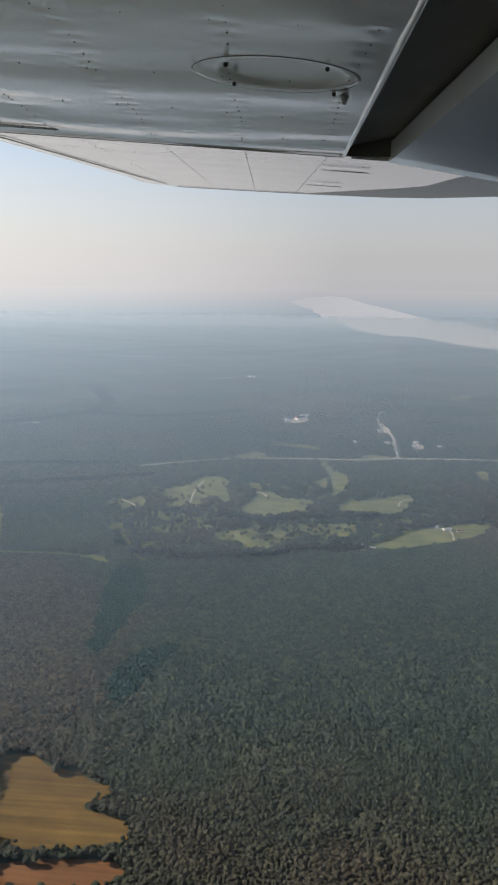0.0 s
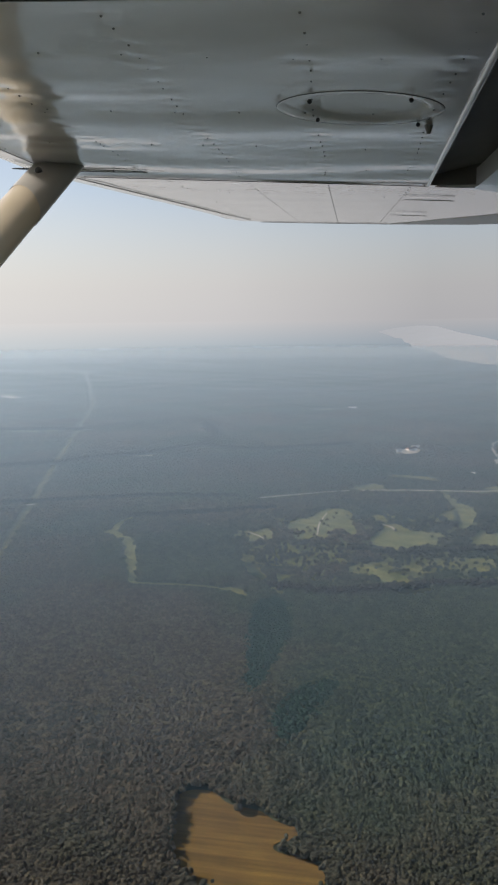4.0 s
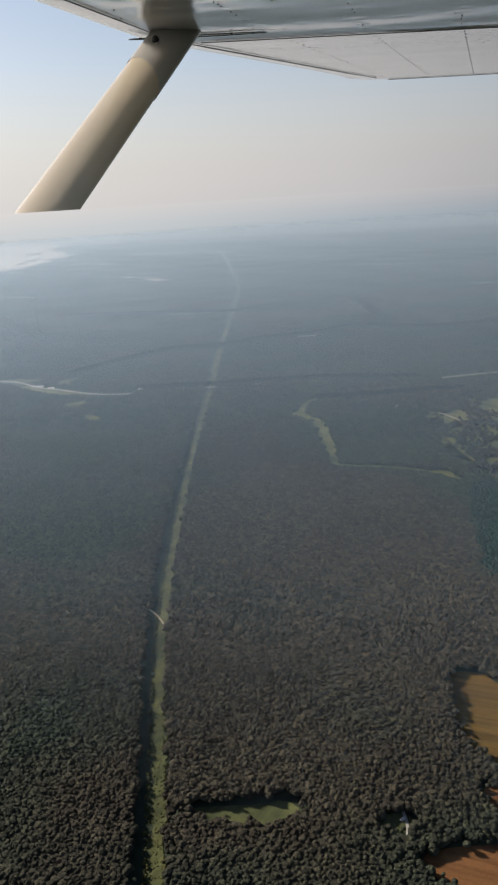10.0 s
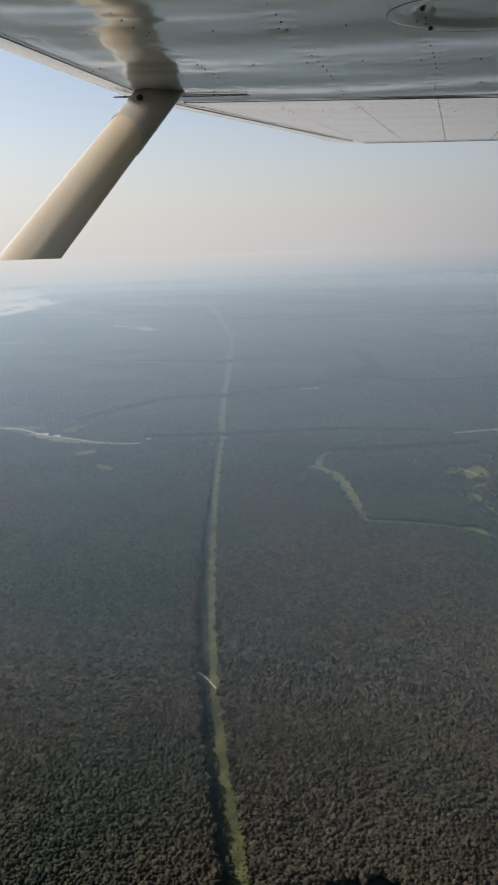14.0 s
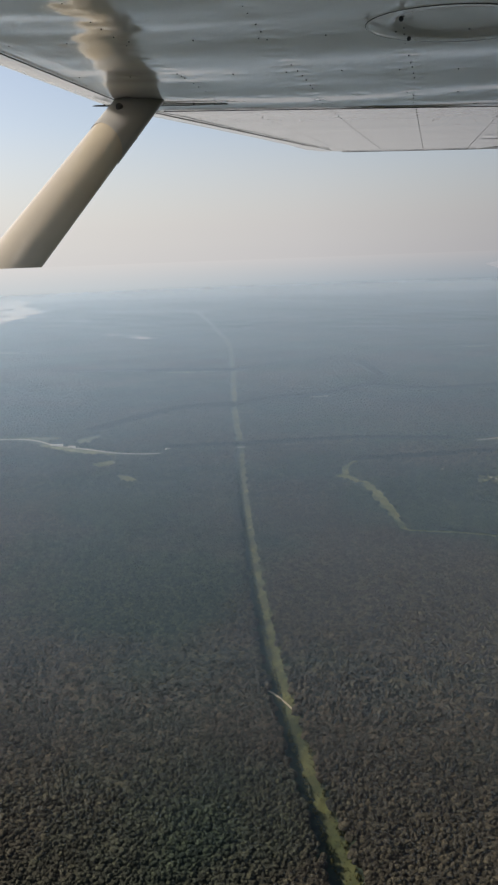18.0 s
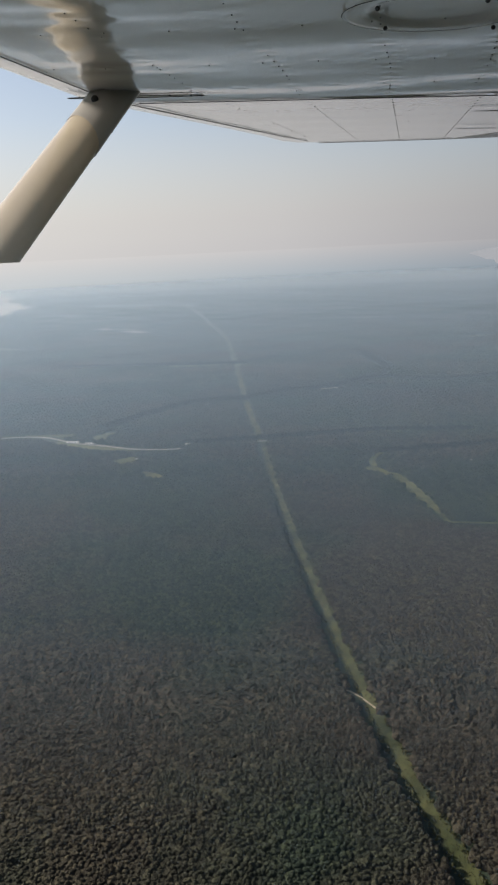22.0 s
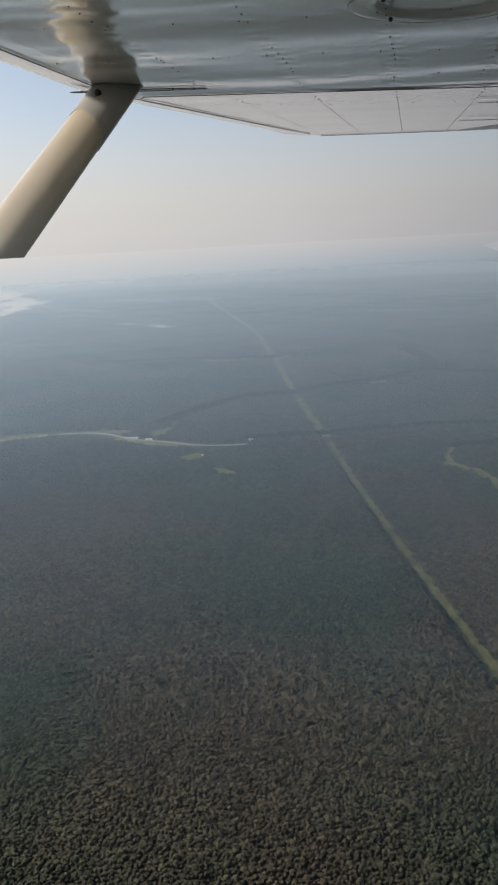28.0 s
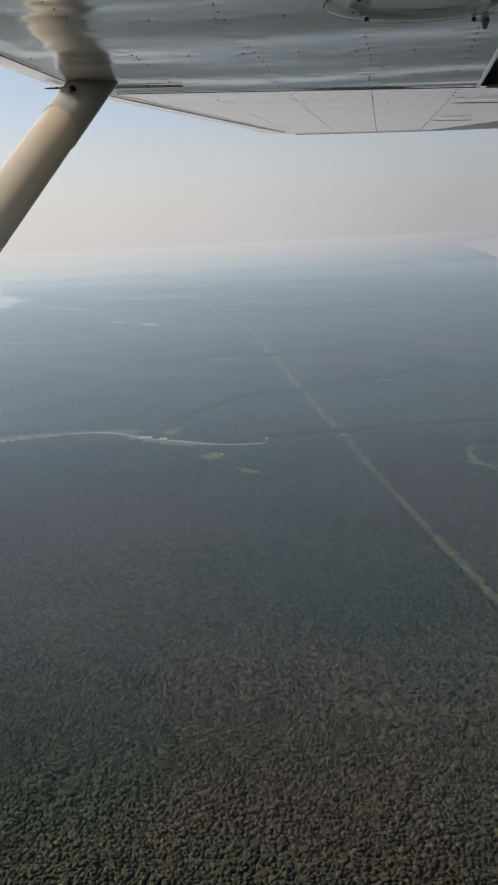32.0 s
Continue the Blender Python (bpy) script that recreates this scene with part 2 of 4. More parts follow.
def mat_haze(density):
    m = bpy.data.materials.new("haze")
    m.use_nodes = True
    nt = m.node_tree
    nt.nodes.clear()
    out = nt.nodes.new("ShaderNodeOutputMaterial")
    # fine blue haze, and coarser droplets that throw sunlight forwards
    lobes = []
    for colour, share, forward in (((0.42, 0.69, 0.99, 1), 0.82, 0.26), ((0.86, 0.84, 0.81, 1), 0.18, 0.62)):
        sc = nt.nodes.new("ShaderNodeVolumeScatter")
        sc.inputs["Color"].default_value = colour
        sc.inputs["Density"].default_value = share * density
        sc.inputs["Anisotropy"].default_value = forward
        lobes.append(sc.outputs[0])
    ab = nt.nodes.new("ShaderNodeVolumeAbsorption")
    ab.inputs["Color"].default_value = (0.0, 0.07, 0.22, 1)
    ab.inputs["Density"].default_value = 0.40 * density
    both, add = nt.nodes.new("ShaderNodeAddShader"), nt.nodes.new("ShaderNodeAddShader")
    nt.links.new(lobes[0], both.inputs[0])
    nt.links.new(lobes[1], both.inputs[1])
    nt.links.new(both.outputs[0], add.inputs[0])
    nt.links.new(ab.outputs[0], add.inputs[1])
    nt.links.new(add.outputs[0], out.inputs["Volume"])
    return m


HAZE = ((15, 30, 655, 655, 3.0, 0.0150), (20, 75, 650, 650, 2.9, 0.0146), (670, 670, 8900, 8900, 3.0, 0.036))      # start below and above, end below and above, top, density
CANOPY, PINE, GROUND, WATER, PAINT = mat_canopy(), mat_pine(), mat_ground(), mat_water(), mat_paint()
STUBBLE = mat_field("ripe_crop", (0.090, 0.057, 0.015), (0.132, 0.084, 0.020), 0.75, 4)
SOIL = mat_field("bare_red_soil", (0.104, 0.049, 0.018), (0.146, 0.068, 0.026), 0.75, 6)
GRASS = mat_field("fairway_grass", (0.062, 0.080, 0.028), (0.150, 0.156, 0.058), 0.55, 30, 0.8)
SCRUB = mat_field("clearing_scrub", (0.027, 0.037, 0.015), (0.110, 0.116, 0.046), 0.55, -70, 2.6)
GRAVEL = mat_plain("pale_gravel", (0.31, 0.295, 0.265), 0.9)
DIRT = mat_plain("pale_dirt", (0.30, 0.265, 0.20), 0.95)
ASPHALT = mat_plain("worn_concrete", (0.27, 0.262, 0.245), 0.85)
WHITEWALL = mat_plain("white_siding", (0.72, 0.71, 0.68), 0.6)
ROOF = mat_plain("metal_roof", (0.55, 0.54, 0.52), 0.45, 0.3)
ROOFRED = mat_plain("brown_roof", (0.20, 0.12, 0.09), 0.8)
BUSH = mat_field("bush_leaves", (0.035, 0.040, 0.014), (0.090, 0.085, 0.030), 0.4, 10, 3.0)
# near-black foliage: shade of the belt edges put into the colour
BELT_SHADE = mat_plain("belt_shade_foliage", (0.012, 0.017, 0.012), 0.9, 0.0, 0.3, 1.0)
BARK = mat_plain("bark", (0.09, 0.07, 0.05), 0.9)
DARK = mat_plain("dark_sealant", (0.03, 0.03, 0.03), 0.6)
RIVET = mat_plain("rivet_heads", (0.22, 0.215, 0.20), 0.45, 0.1)
STRUTPAINT = mat_plain("cream_enamel", (0.60, 0.52, 0.39), 0.22, 0.0, 0.05, 2.0)
JOINT = mat_plain("grey_sealant", (0.10, 0.10, 0.095), 0.7)
# strut colour greyed for the wing's shadow on its upper end
STRUT_SHADE = mat_plain("strut_shade_grey", (0.40, 0.385, 0.355), 0.35, 0.0, 0.06, 4.0)
# grey for the aileron's dark side: its shading put into the colour
AILERON_SHADE = mat_plain("aileron_shade_grey", (0.20, 0.205, 0.195), 0.3, 0.0, 0.1)
# one dark brown over the whole recess between skin and flap
COVE = mat_plain("dark_flap_cove", (0.16, 0.14, 0.11), 0.6)


# ---------------------------------------------------------------- building helpers
def part(name, bm, mat, parent=None, label="", smooth=False):
    me = bpy.data.meshes.new(name)
    bm.to_mesh(me)
    bm.free()
    me.materials.append(mat)
    if smooth:
        me.shade_smooth()
    ob = new(name, me)
    ob.parent = parent
    return tagged(ob, label)


def mesh_arrays(name, verts, tris, mat, parent=None, smooth=False):
    """A mesh of many triangles from arrays."""
    me = bpy.data.meshes.new(name)
    me.vertices.add(len(verts))
    me.vertices.foreach_set("co", np.ascontiguousarray(verts, np.float32).ravel())
    me.loops.add(tris.size)
    me.loops.foreach_set("vertex_index", np.ascontiguousarray(tris, np.int32).ravel())
    me.polygons.add(len(tris))
    me.polygons.foreach_set("loop_start", np.arange(0, tris.size, 3, dtype=np.int32))
    me.polygons.foreach_set("use_smooth", np.full(len(tris), smooth))
    me.update(calc_edges=True)
    me.materials.append(mat)
    ob = new(name, me)
    ob.parent = parent
    return ob


def rounded(outline, rounds=2):
    """Corner-cut outline."""
    p = np.array(outline, float)
    for _ in range(rounds):
        q = np.roll(p, -1, 0)
        p = np.stack([0.75 * p + 0.25 * q, 0.25 * p + 0.75 * q], 1).reshape(-1, 2)
    return p


def smooth_line(points, step=1.0):
    """A Catmull-Rom line through the points."""
    p = np.array(points, float)
    p = np.vstack([2 * p[0] - p[1], p, 2 * p[-1] - p[-2]])
    out = []
    for i in range(1, len(p) - 2):
        n = max(2, int(np.linalg.norm(p[i + 1] - p[i]) / step))
        for t in np.linspace(0, 1, n, endpoint=False):
            out.append(0.5 * (2 * p[i] + (p[i + 1] - p[i - 1]) * t + (2 * p[i - 1] - 5 * p[i] + 4 * p[i + 1] - p[i + 2]) * t**2
                              + (3 * p[i] - p[i - 1] - 3 * p[i + 1] + p[i + 2]) * t**3))
    return np.vstack([out, p[-2]])


def sheet(name, outline, z, mat, label="", category="", group="", kind="", thick=0.05):
    """A flat piece of land with a skirt."""
    bm = bmesh.new()
    vs = [bm.verts.new((x, y, z)) for x, y in outline]
    f = bm.faces.new(vs)
    if f.normal.z < 0:
        f.normal_flip()
    low = bmesh.ops.extrude_face_region(bm, geom=[f])
    bmesh.ops.translate(bm, vec=(0, 0, -thick), verts=[v for v in low["geom"] if isinstance(v, bmesh.types.BMVert)])
    bmesh.ops.recalc_face_normals(bm, faces=bm.faces)
    bmesh.ops.triangulate(bm, faces=bm.faces)
    return tagged(part(name, bm, mat), label, category, group, kind)


def ribbon(name, points, width, z, mat, label="", category="road", kind="structure", step=1.0, ragged=0.0, thick=0.05):
    line = smooth_line(points, step)
    d = np.gradient(line, axis=0)
    n = np.stack([-d[:, 1], d[:, 0]], 1) / np.linalg.norm(d, axis=1)[:, None]
    rng = np.random.RandomState(len(points) * 7)
    w = width / 2 * (1 + ragged * rng.uniform(-1, 1, (2, len(line), 1)))
    out = np.vstack([line + n * w[0], (line - n * w[1])[::-1]])
    bm = bmesh.new()
    k = len(line)
    vs = [bm.verts.new((x, y, z)) for x, y in out]
    lo = [bm.verts.new((x, y, z - thick)) for x, y in out]
    for i in range(k - 1):
        bm.faces.new((vs[i + 1], vs[i], vs[2 * k - 1 - i], vs[2 * k - 2 - i]))
        bm.faces.new((vs[i], vs[i + 1], lo[i + 1], lo[i]))
        bm.faces.new((vs[2 * k - 2 - i], vs[2 * k - 1 - i], lo[2 * k - 1 - i], lo[2 * k - 2 - i]))
    bmesh.ops.recalc_face_normals(bm, faces=bm.faces)
    return tagged(part(name, bm, mat), label, category, "", kind)


def inside(px, py, outline):
    o = np.array(outline, float)
    hit = np.zeros(len(px), bool)
    for (x0, y0), (x1, y1) in zip(o, np.roll(o, -1, 0)):
        if y0 != y1:
            hit ^= ((y0 > py) != (y1 > py)) & (px < (x1 - x0) * (py - y0) / (y1 - y0) + x0)
    return hit


def near_line(px, py, line, dist):
    best = np.full(len(px), 1e9)
    for (x0, y0), (x1, y1) in zip(line[:-1], line[1:]):
        dx, dy = x1 - x0, y1 - y0
        t = np.clip(((px - x0) * dx + (py - y0) * dy) / (dx * dx + dy * dy + 1e-9), 0, 1)
        best = np.minimum(best, np.hypot(px - x0 - t * dx, py - y0 - t * dy))
    return best < dist


# ---------------------------------------------------------------- the plan
CLEARING = [(-0.2, 11.5), (-1.6, 15.5), (-4.2, 22.3), (-5.4, 25.2), (-7.0, 29.5), (-8.3, 33.4), (-9.9, 38.3), (-12.5, 47.3), (-16.0, 59.8),
            (-21.3, 80.5), (-27.4, 103), (-38, 145), (-48.5, 184), (-60, 217), (-75, 260), (-92, 306)]
FIELD_A = [(6.3, 29.8), (7.9, 30.0), (8.5, 29.0), (10.0, 28.8), (10.6, 28.1), (11.7, 27.8), (11.7, 27.1), (10.7, 26.9), (10.7, 26.3), (12.2, 26.1),
           (12.9, 25.0), (12.2, 24.3), (8.6, 24.1), (7.7, 24.7), (7.0, 25.5), (6.5, 28.3)]
FIELD_B = [(7.7, 23.1), (8.6, 23.5), (10.0, 23.7), (12.7, 23.8), (13.0, 22.4), (10.0, 22.1), (8.5, 22.0), (7.9, 22.2)]
FIELD_C = [(5.9, 19.2), (6.0, 19.8), (6.8, 20.2), (8.5, 20.7), (9.5, 20.6), (12.5, 20.0), (12.0, 17.0), (9.0, 17.2), (7.3, 18.6), (6.4, 18.9)]
MEADOW = [(-2.5, 19.8), (-1.2, 20.25), (0.4, 20.95), (1.2, 21.4), (2.0, 20.9), (1.6, 20.2), (0.7, 19.7), (0.1, 19.65), (-0.4, 19.55), (-1.1, 19.5), (-1.9, 19.6)]
YARD = [(4.2, 20.9), (5.3, 21.4), (5.7, 20.9), (5.3, 20.4), (4.7, 20.5)]
BEND = [(-9.9, 69.9), (-9.0, 71.1), (-7.5, 69.1), (-6.0, 67.9), (-4.75, 64.1), (-3.55, 60.2), (-2.85, 56.8), (-2.5, 55.7), (-3.2, 55.6), (-3.9, 58.0),
        (-5.45, 62.5), (-6.65, 66.8), (-8.4, 68.9)]
FAIRWAYS = [
    [(7.5, 75.2), (9.0, 75.3), (10.4, 77.9), (11.4, 81.5), (14.4, 79.9), (14.0, 74.7), (15.0, 71.6), (14.4, 69.9), (12.9, 73.4), (11.3, 70.4), (10.3, 68.3), (9.5, 68.9), (9.4, 72.3), (8.1, 71.8)],
    [(2.8, 71.4), (4.3, 70.9), (6.6, 72.1), (7.2, 69.1), (6.2, 67.7), (4.4, 69.0)],
    [(6.0, 76.4), (7.0, 78.9), (8.1, 77.8), (7.0, 74.7)],
    [(15.0, 67.7), (16.4, 71.1), (17.6, 74.9), (18.6, 75.0), (19.7, 72.5), (22.2, 71.6), (21.9, 69.1), (19.2, 66.7), (16.5, 65.5), (15.4, 66.0)],
    [(24.4, 70.2), (26.1, 71.7), (28.4, 72.4), (31.5, 74.3), (32.8, 74.2), (31.8, 71.0), (29.6, 66.8), (26.7, 67.9), (24.9, 67.4)],
    [(24.2, 88.9), (25.1, 89.6), (26.1, 83.9), (27.2, 82.3), (26.9, 78.3), (24.9, 72.8), (23.9, 74.5), (24.9, 81.1)],
    [(25.2, 58.8), (27.5, 59.6), (29.9, 62.7), (33.6, 64.2), (37.8, 65.6), (37.0, 63.1), (35.0, 60.7), (32.4, 59.4), (27.6, 57.4), (25.4, 57.4)],
    [(5.0, 63.7), (6.3, 60.0), (7.6, 57.1), (6.7, 57.0), (5.5, 59.8)],
    [(7.4, 56.5), (8.7, 57.2), (9.2, 54.0), (8.5, 53.7)],
    [(41.1, 84.4), (43.3, 85.9), (42.3, 81.3), (41.0, 80.5)],
    [(17.0, 55.1), (18.3, 56.4), (20.1, 56.7), (19.2, 54.9)],
    [(16.0, 78.4), (17.5, 78.3), (17.6, 75.6), (16.6, 75.4)],
    [(4.4, 64.2), (5.7, 63.5), (6.5, 59.9), (7.6, 57.6), (7.4, 56.6), (6.3, 57.4), (5.1, 61.2)],
    [(7.9, 58.3), (10.0, 58.7), (8.6, 56.7)],
    [(13.2, 60.6), (15.0, 62.4), (16.2, 61.0), (17.2, 59.4), (18.6, 57.2), (19.3, 55.8), (17.5, 54.2), (16.5, 56.6), (15.7, 59.2), (14.2, 59.4)],
    [(23.2, 80.2), (25.2, 81.8), (25.0, 74.6), (23.8, 75.4)],
    [(3.9, 55.9), (6.3, 54.8), (5.6, 53.4)],
    [(12.5, 90.6), (16.5, 93.8), (17.6, 93.9), (19.0, 91.0)],
]
PARKLAND = [
    [(13.3, 61.0), (15.6, 62.2), (19.4, 63.7), (24.3, 64.3), (26.0, 63.7), (25.2, 60.7), (22.2, 60.5), (19.3, 59.2), (17.9, 57.0), (16.0, 58.3), (14.5, 59.3)],
    [(9.0, 66.0), (12.0, 67.8), (15.0, 66.3), (13.5, 63.8), (10.0, 64.2)],
    [(20.5, 57.2), (24.8, 60.2), (26.8, 57.6), (24.0, 55.8)],
    [(5.8, 62.1), (7.8, 63.0), (11.6, 64.3), (13.2, 62.0), (10.0, 60.4), (7.3, 60.4)],
    [(6.5, 62.1), (7.1, 65.0), (8.0, 66.4), (10.2, 67.2), (11.0, 66.7), (9.3, 64.2), (8.7, 62.2), (7.5, 61.4)],
]
FAR_STRIPS = [([(-52, 138.4), (-44.8, 138.2), (-39.5, 139.4), (-34.6, 138.3)], 1.5), ([(-134.5, 322.5), (-111.5, 316), (-90, 310)], 6), ([(-20.2, 112.2), (-15.5, 113.0)], 1.0),
              ([(-15, 118.1), (-12.6, 119.6)], 1.2), ([(7.8, 173.5), (11.0, 175.2)], 2.0), ([(-88, 213.3), (-83.5, 212), (-75.8, 202.3)], 1.4), ([(-84, 387), (-52, 366)], 6),
              ([(-161, 398), (-130, 394), (-103, 392)], 6), ([(-27, 228), (-10, 226)], 2.0), ([(-118, 176), (-96, 170)], 2.3)]
PASTURES = [
    [(-63, 77.4), (-60.4, 80.6), (-55.2, 82.3), (-48.6, 83.4), (-44.1, 84.0), (-43.6, 82.6), (-47.5, 82.4), (-51.7, 82.3), (-54.7, 81.1), (-60.0, 78.2)],
    [(-41.8, 82.4), (-40.5, 84.5), (-39.1, 85.0), (-39.1, 82.3), (-40.5, 80.8)],
    [(-45.3, 80.6), (-43.1, 79.4), (-38.5, 78.0), (-34.2, 76.4), (-34.8, 75.9), (-39.2, 76.8), (-44.2, 78.6)],
    [(-35.5, 72.3), (-34.0, 73.5), (-33.1, 73.5), (-32.5, 72.0), (-33.4, 70.6), (-34.1, 71.2)],
    [(-31.1, 68.5), (-29.8, 68.1), (-28.0, 67.2), (-28.4, 66.1), (-29.5, 66.3)],
    [(52.3, 144.0), (55.9, 149.1), (58.4, 151.1), (58.6, 148.5), (53.8, 142.9)],
]
COUNTRY_ROAD = [(34.2, 91.5), (35.0, 98.8), (35.7, 103.5), (35.9, 109.1), (35.5, 113.7), (35.9, 118.8), (36.4, 122.7), (38.3, 128.8), (44, 134)]
LOTS = [
    [(20.5, 116.0), (22.0, 119.0), (24.0, 122.4), (25.6, 121.9), (24.6, 117.0), (23.0, 115.8)],
    [(34.0, 108.0), (34.2, 110.0), (35.4, 113.0), (35.9, 115.4), (36.5, 113.0), (36.3, 108.4)],
    [(36.9, 97.0), (37.3, 100.0), (38.2, 102.0), (39.0, 100.4), (38.6, 97.2)],
    [(33.6, 99.8), (33.9, 101.4), (35.3, 101.6), (35.4, 100.0)],
    [(18.6, 98.6), (19.0, 100.0), (20.8, 99.7), (24.3, 98.7), (25.6, 96.3), (24.6, 96.0), (22.6, 98.0)],
    [(29.4, 91.7), (29.8, 92.6), (31.5, 93.3), (33.4, 92.3), (33.2, 91.6)],
    [(29.5, 100.4), (29.8, 101.7), (30.6, 101.5), (30.4, 100.3)],
    [(40.2, 98.0), (40.6, 99.2), (41.4, 98.9), (41.2, 97.9)],
]
ROAD = [(-75, 70), (-60.2, 77.8), (-54.7, 80.8), (-51.7, 82.0), (-47.3, 82.1), (-42.4, 79.3), (-38.5, 78.2), (-33.9, 76.7), (-28.8, 77.2), (-21, 80.5), (-9, 84.0), (0.9, 84.3), (7, 87), (13.4, 89.6), (20, 90.5),
        (28.9, 90.4), (33.8, 91.3), (43.3, 91.3), (60, 90)]
HOOK = [(-8.7, 70.6), (-9.0, 73.1), (-8.2, 75.6)]
LANE = [(6.4, 53.7), (5.2, 54.5), (3.0, 55.4), (0.4, 55.7), (-2.6, 55.7)]
TRACK = [(-9.9, 33.2), (-8.6, 32.45), (-7.9, 31.85), (-7.25, 31.1)]
DRIVE = [(5.1, 21.6), (5.35, 20.9), (5.42, 20.3), (5.4, 19.0), (5.6, 17.6)]
PINES = [[(10.1, 33.7), (9.7, 37.0), (11.0, 39.3), (13.0, 40.8), (13.2, 39.1), (11.8, 35.9), (10.9, 33.6)], [(6.7, 52.6), (9.3, 53.5), (10.3, 48.0), (9.7, 42.7), (8.8, 38.4), (8.0, 39.0), (7.4, 44.2)]]
CREEKS = [[(-18.3, 27.5), (-16.5, 29.2), (-14.6, 31.0), (-12.5, 33.3), (-10.5, 35.7)], [(-13.9, 28.3), (-13.4, 29.9), (-12.7, 31.5)], [(20.8, 24.7), (21.7, 26.6), (22.2, 23.1)],
          [(-41.4, 86.7), (-38.4, 94.6), (-34.4, 101.6), (-27.3, 105), (-22.9, 109.7), (-16.6, 113.4), (-9.8, 120.9), (0, 118), (14, 124)],
          [(-70, 137), (-47.8, 138.8), (-41.4, 139), (-35.3, 139.9), (-29.7, 146.8)], [(-14, 150), (-9, 132), (-9.8, 121)],
          [(-7.8, 75.5), (-3, 77), (3, 79), (6, 80)], [(8, 55.5), (13, 54.5), (20, 56.8), (25, 57.2)], [(14, 66), (18, 64.8), (24, 66), (28, 66.5)],
          [(-29, 78.8), (-21, 81.1), (-9, 84.6), (0.9, 85.0)]]
MIXED = [(2.5, 70), (5, 74), (9, 77), (15, 79), (24, 80), (30, 76), (36, 67), (35, 60), (24, 55.5), (14, 56.5), (7.5, 56.5), (4.5, 62)]
RIVER_EAST = [(60, 1120), (62, 859), (66.8, 629), (66.2, 560), (69.2, 510), (68.4, 458), (64.6, 424), (66.6, 396), (69.4, 380), (71.2, 352), (75.6, 343), (81.6, 342), (87.2, 339), (87.6, 317), (92.3, 304),
              (92.6, 288), (97, 279), (104, 266), (170, 244), (330, 260), (300, 330), (170, 385), (142, 409), (146, 447), (141, 470), (149, 491), (157, 560), (154, 656), (152, 838), (164, 1082), (206, 1713), (330, 2300), (163, 1950), (80, 1500)]
PONDS = [[(-138.6, 275.2), (-137, 278.4), (-135.4, 280.6)], [(-129.4, 272.8), (-126.4, 271.2), (-123.2, 267.7)], [(-93.2, 216), (-90.8, 213.6), (-88.6, 211.6)], [(-81.6, 206.2), (-78.6, 204.4), (-75.2, 201.2)]]
RIVER_WEST = [(-300, 520), (-262, 474), (-244, 440), (-229, 427), (-214, 384), (-192, 362), (-180, 337), (-174, 345), (-166, 322), (-172, 306), (-159, 293), (-163, 283), (-155, 266), (-151, 250), (-200, 215), (-330, 260), (-380, 420)]

clear_shapes = [rounded(s) for s in (FIELD_A, FIELD_B, FIELD_C, MEADOW, YARD, BEND, *FAIRWAYS, *PASTURES, *LOTS)]
far_shapes = [rounded(s) for s in (*PASTURES, *LOTS)]
park_shapes = [rounded(s) for s in PARKLAND]
clearing_line, road_line, lane_line = smooth_line(CLEARING), smooth_line(ROAD), smooth_line(LANE)


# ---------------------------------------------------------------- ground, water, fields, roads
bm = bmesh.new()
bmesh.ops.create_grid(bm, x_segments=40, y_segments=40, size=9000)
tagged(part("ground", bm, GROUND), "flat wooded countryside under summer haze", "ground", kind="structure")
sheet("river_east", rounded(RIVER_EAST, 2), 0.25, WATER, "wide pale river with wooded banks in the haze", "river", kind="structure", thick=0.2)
sheet("river_west", rounded(RIVER_WEST, 2), 0.25, WATER, "river bend in the haze, coloured near white for its glint", "river", kind="structure", thick=0.2)
for o, s in (((-205, 352), 3.2), ((-178, 304), 2.0), ((-172, 286), 1.4)):
    ring = [(o[0] + s * math.cos(a) * (1 + 0.3 * math.sin(3 * a + s)), o[1] + 2.2 * s * math.sin(a)) for a in np.linspace(0, 2 * math.pi, 18, endpoint=False)]
    sheet("river_island", ring, 0.5, GROUND, "low wooded island in the bright river", "island", "river islands", thick=0.3)
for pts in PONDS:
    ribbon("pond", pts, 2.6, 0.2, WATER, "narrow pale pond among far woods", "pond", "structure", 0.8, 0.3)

sheet("crop_field", rounded(FIELD_A), 0.02, STUBBLE, "ripe orange-brown crop field with sowing rows", "field", "crop fields")
sheet("crop_field", rounded(FIELD_B), 0.02, SOIL, "narrow reddish crop field beside a hedgerow", "field", "crop fields")
sheet("crop_field", rounded(FIELD_C), 0.02, SOIL, "red-brown ploughed field enclosed by woods", "field", "crop fields")
# far edge pulled in: the dark ground beyond it stands in for tree shade
sheet("meadow", rounded([(x, y - 0.28 if y > 20.3 else y) for x, y in MEADOW]), 0.02, SCRUB, "small yellow-green meadow, far side dark ground for tree shade", "meadow")
sheet("yard", rounded(YARD), 0.02, SCRUB, "grassy yard clearing at the end of a drive", "yard")
sheet("meadow", rounded(BEND), 0.02, GRASS, "curved pale green meadow strip in the woods", "meadow")
for s in FAIRWAYS:
    sheet("fairway", rounded(s), 0.02, GRASS, "pale green fairway between belts of trees", "fairway", "fairways")
for s in PARKLAND:
    sheet("parkland", rounded(s), 0.015, GRASS, "grass parkland dotted with single trees", "parkland", "fairways")
sheet("parkland", rounded(MIXED), 0.010, GRASS, "rough grass between tree groups", "parkland", "fairways")
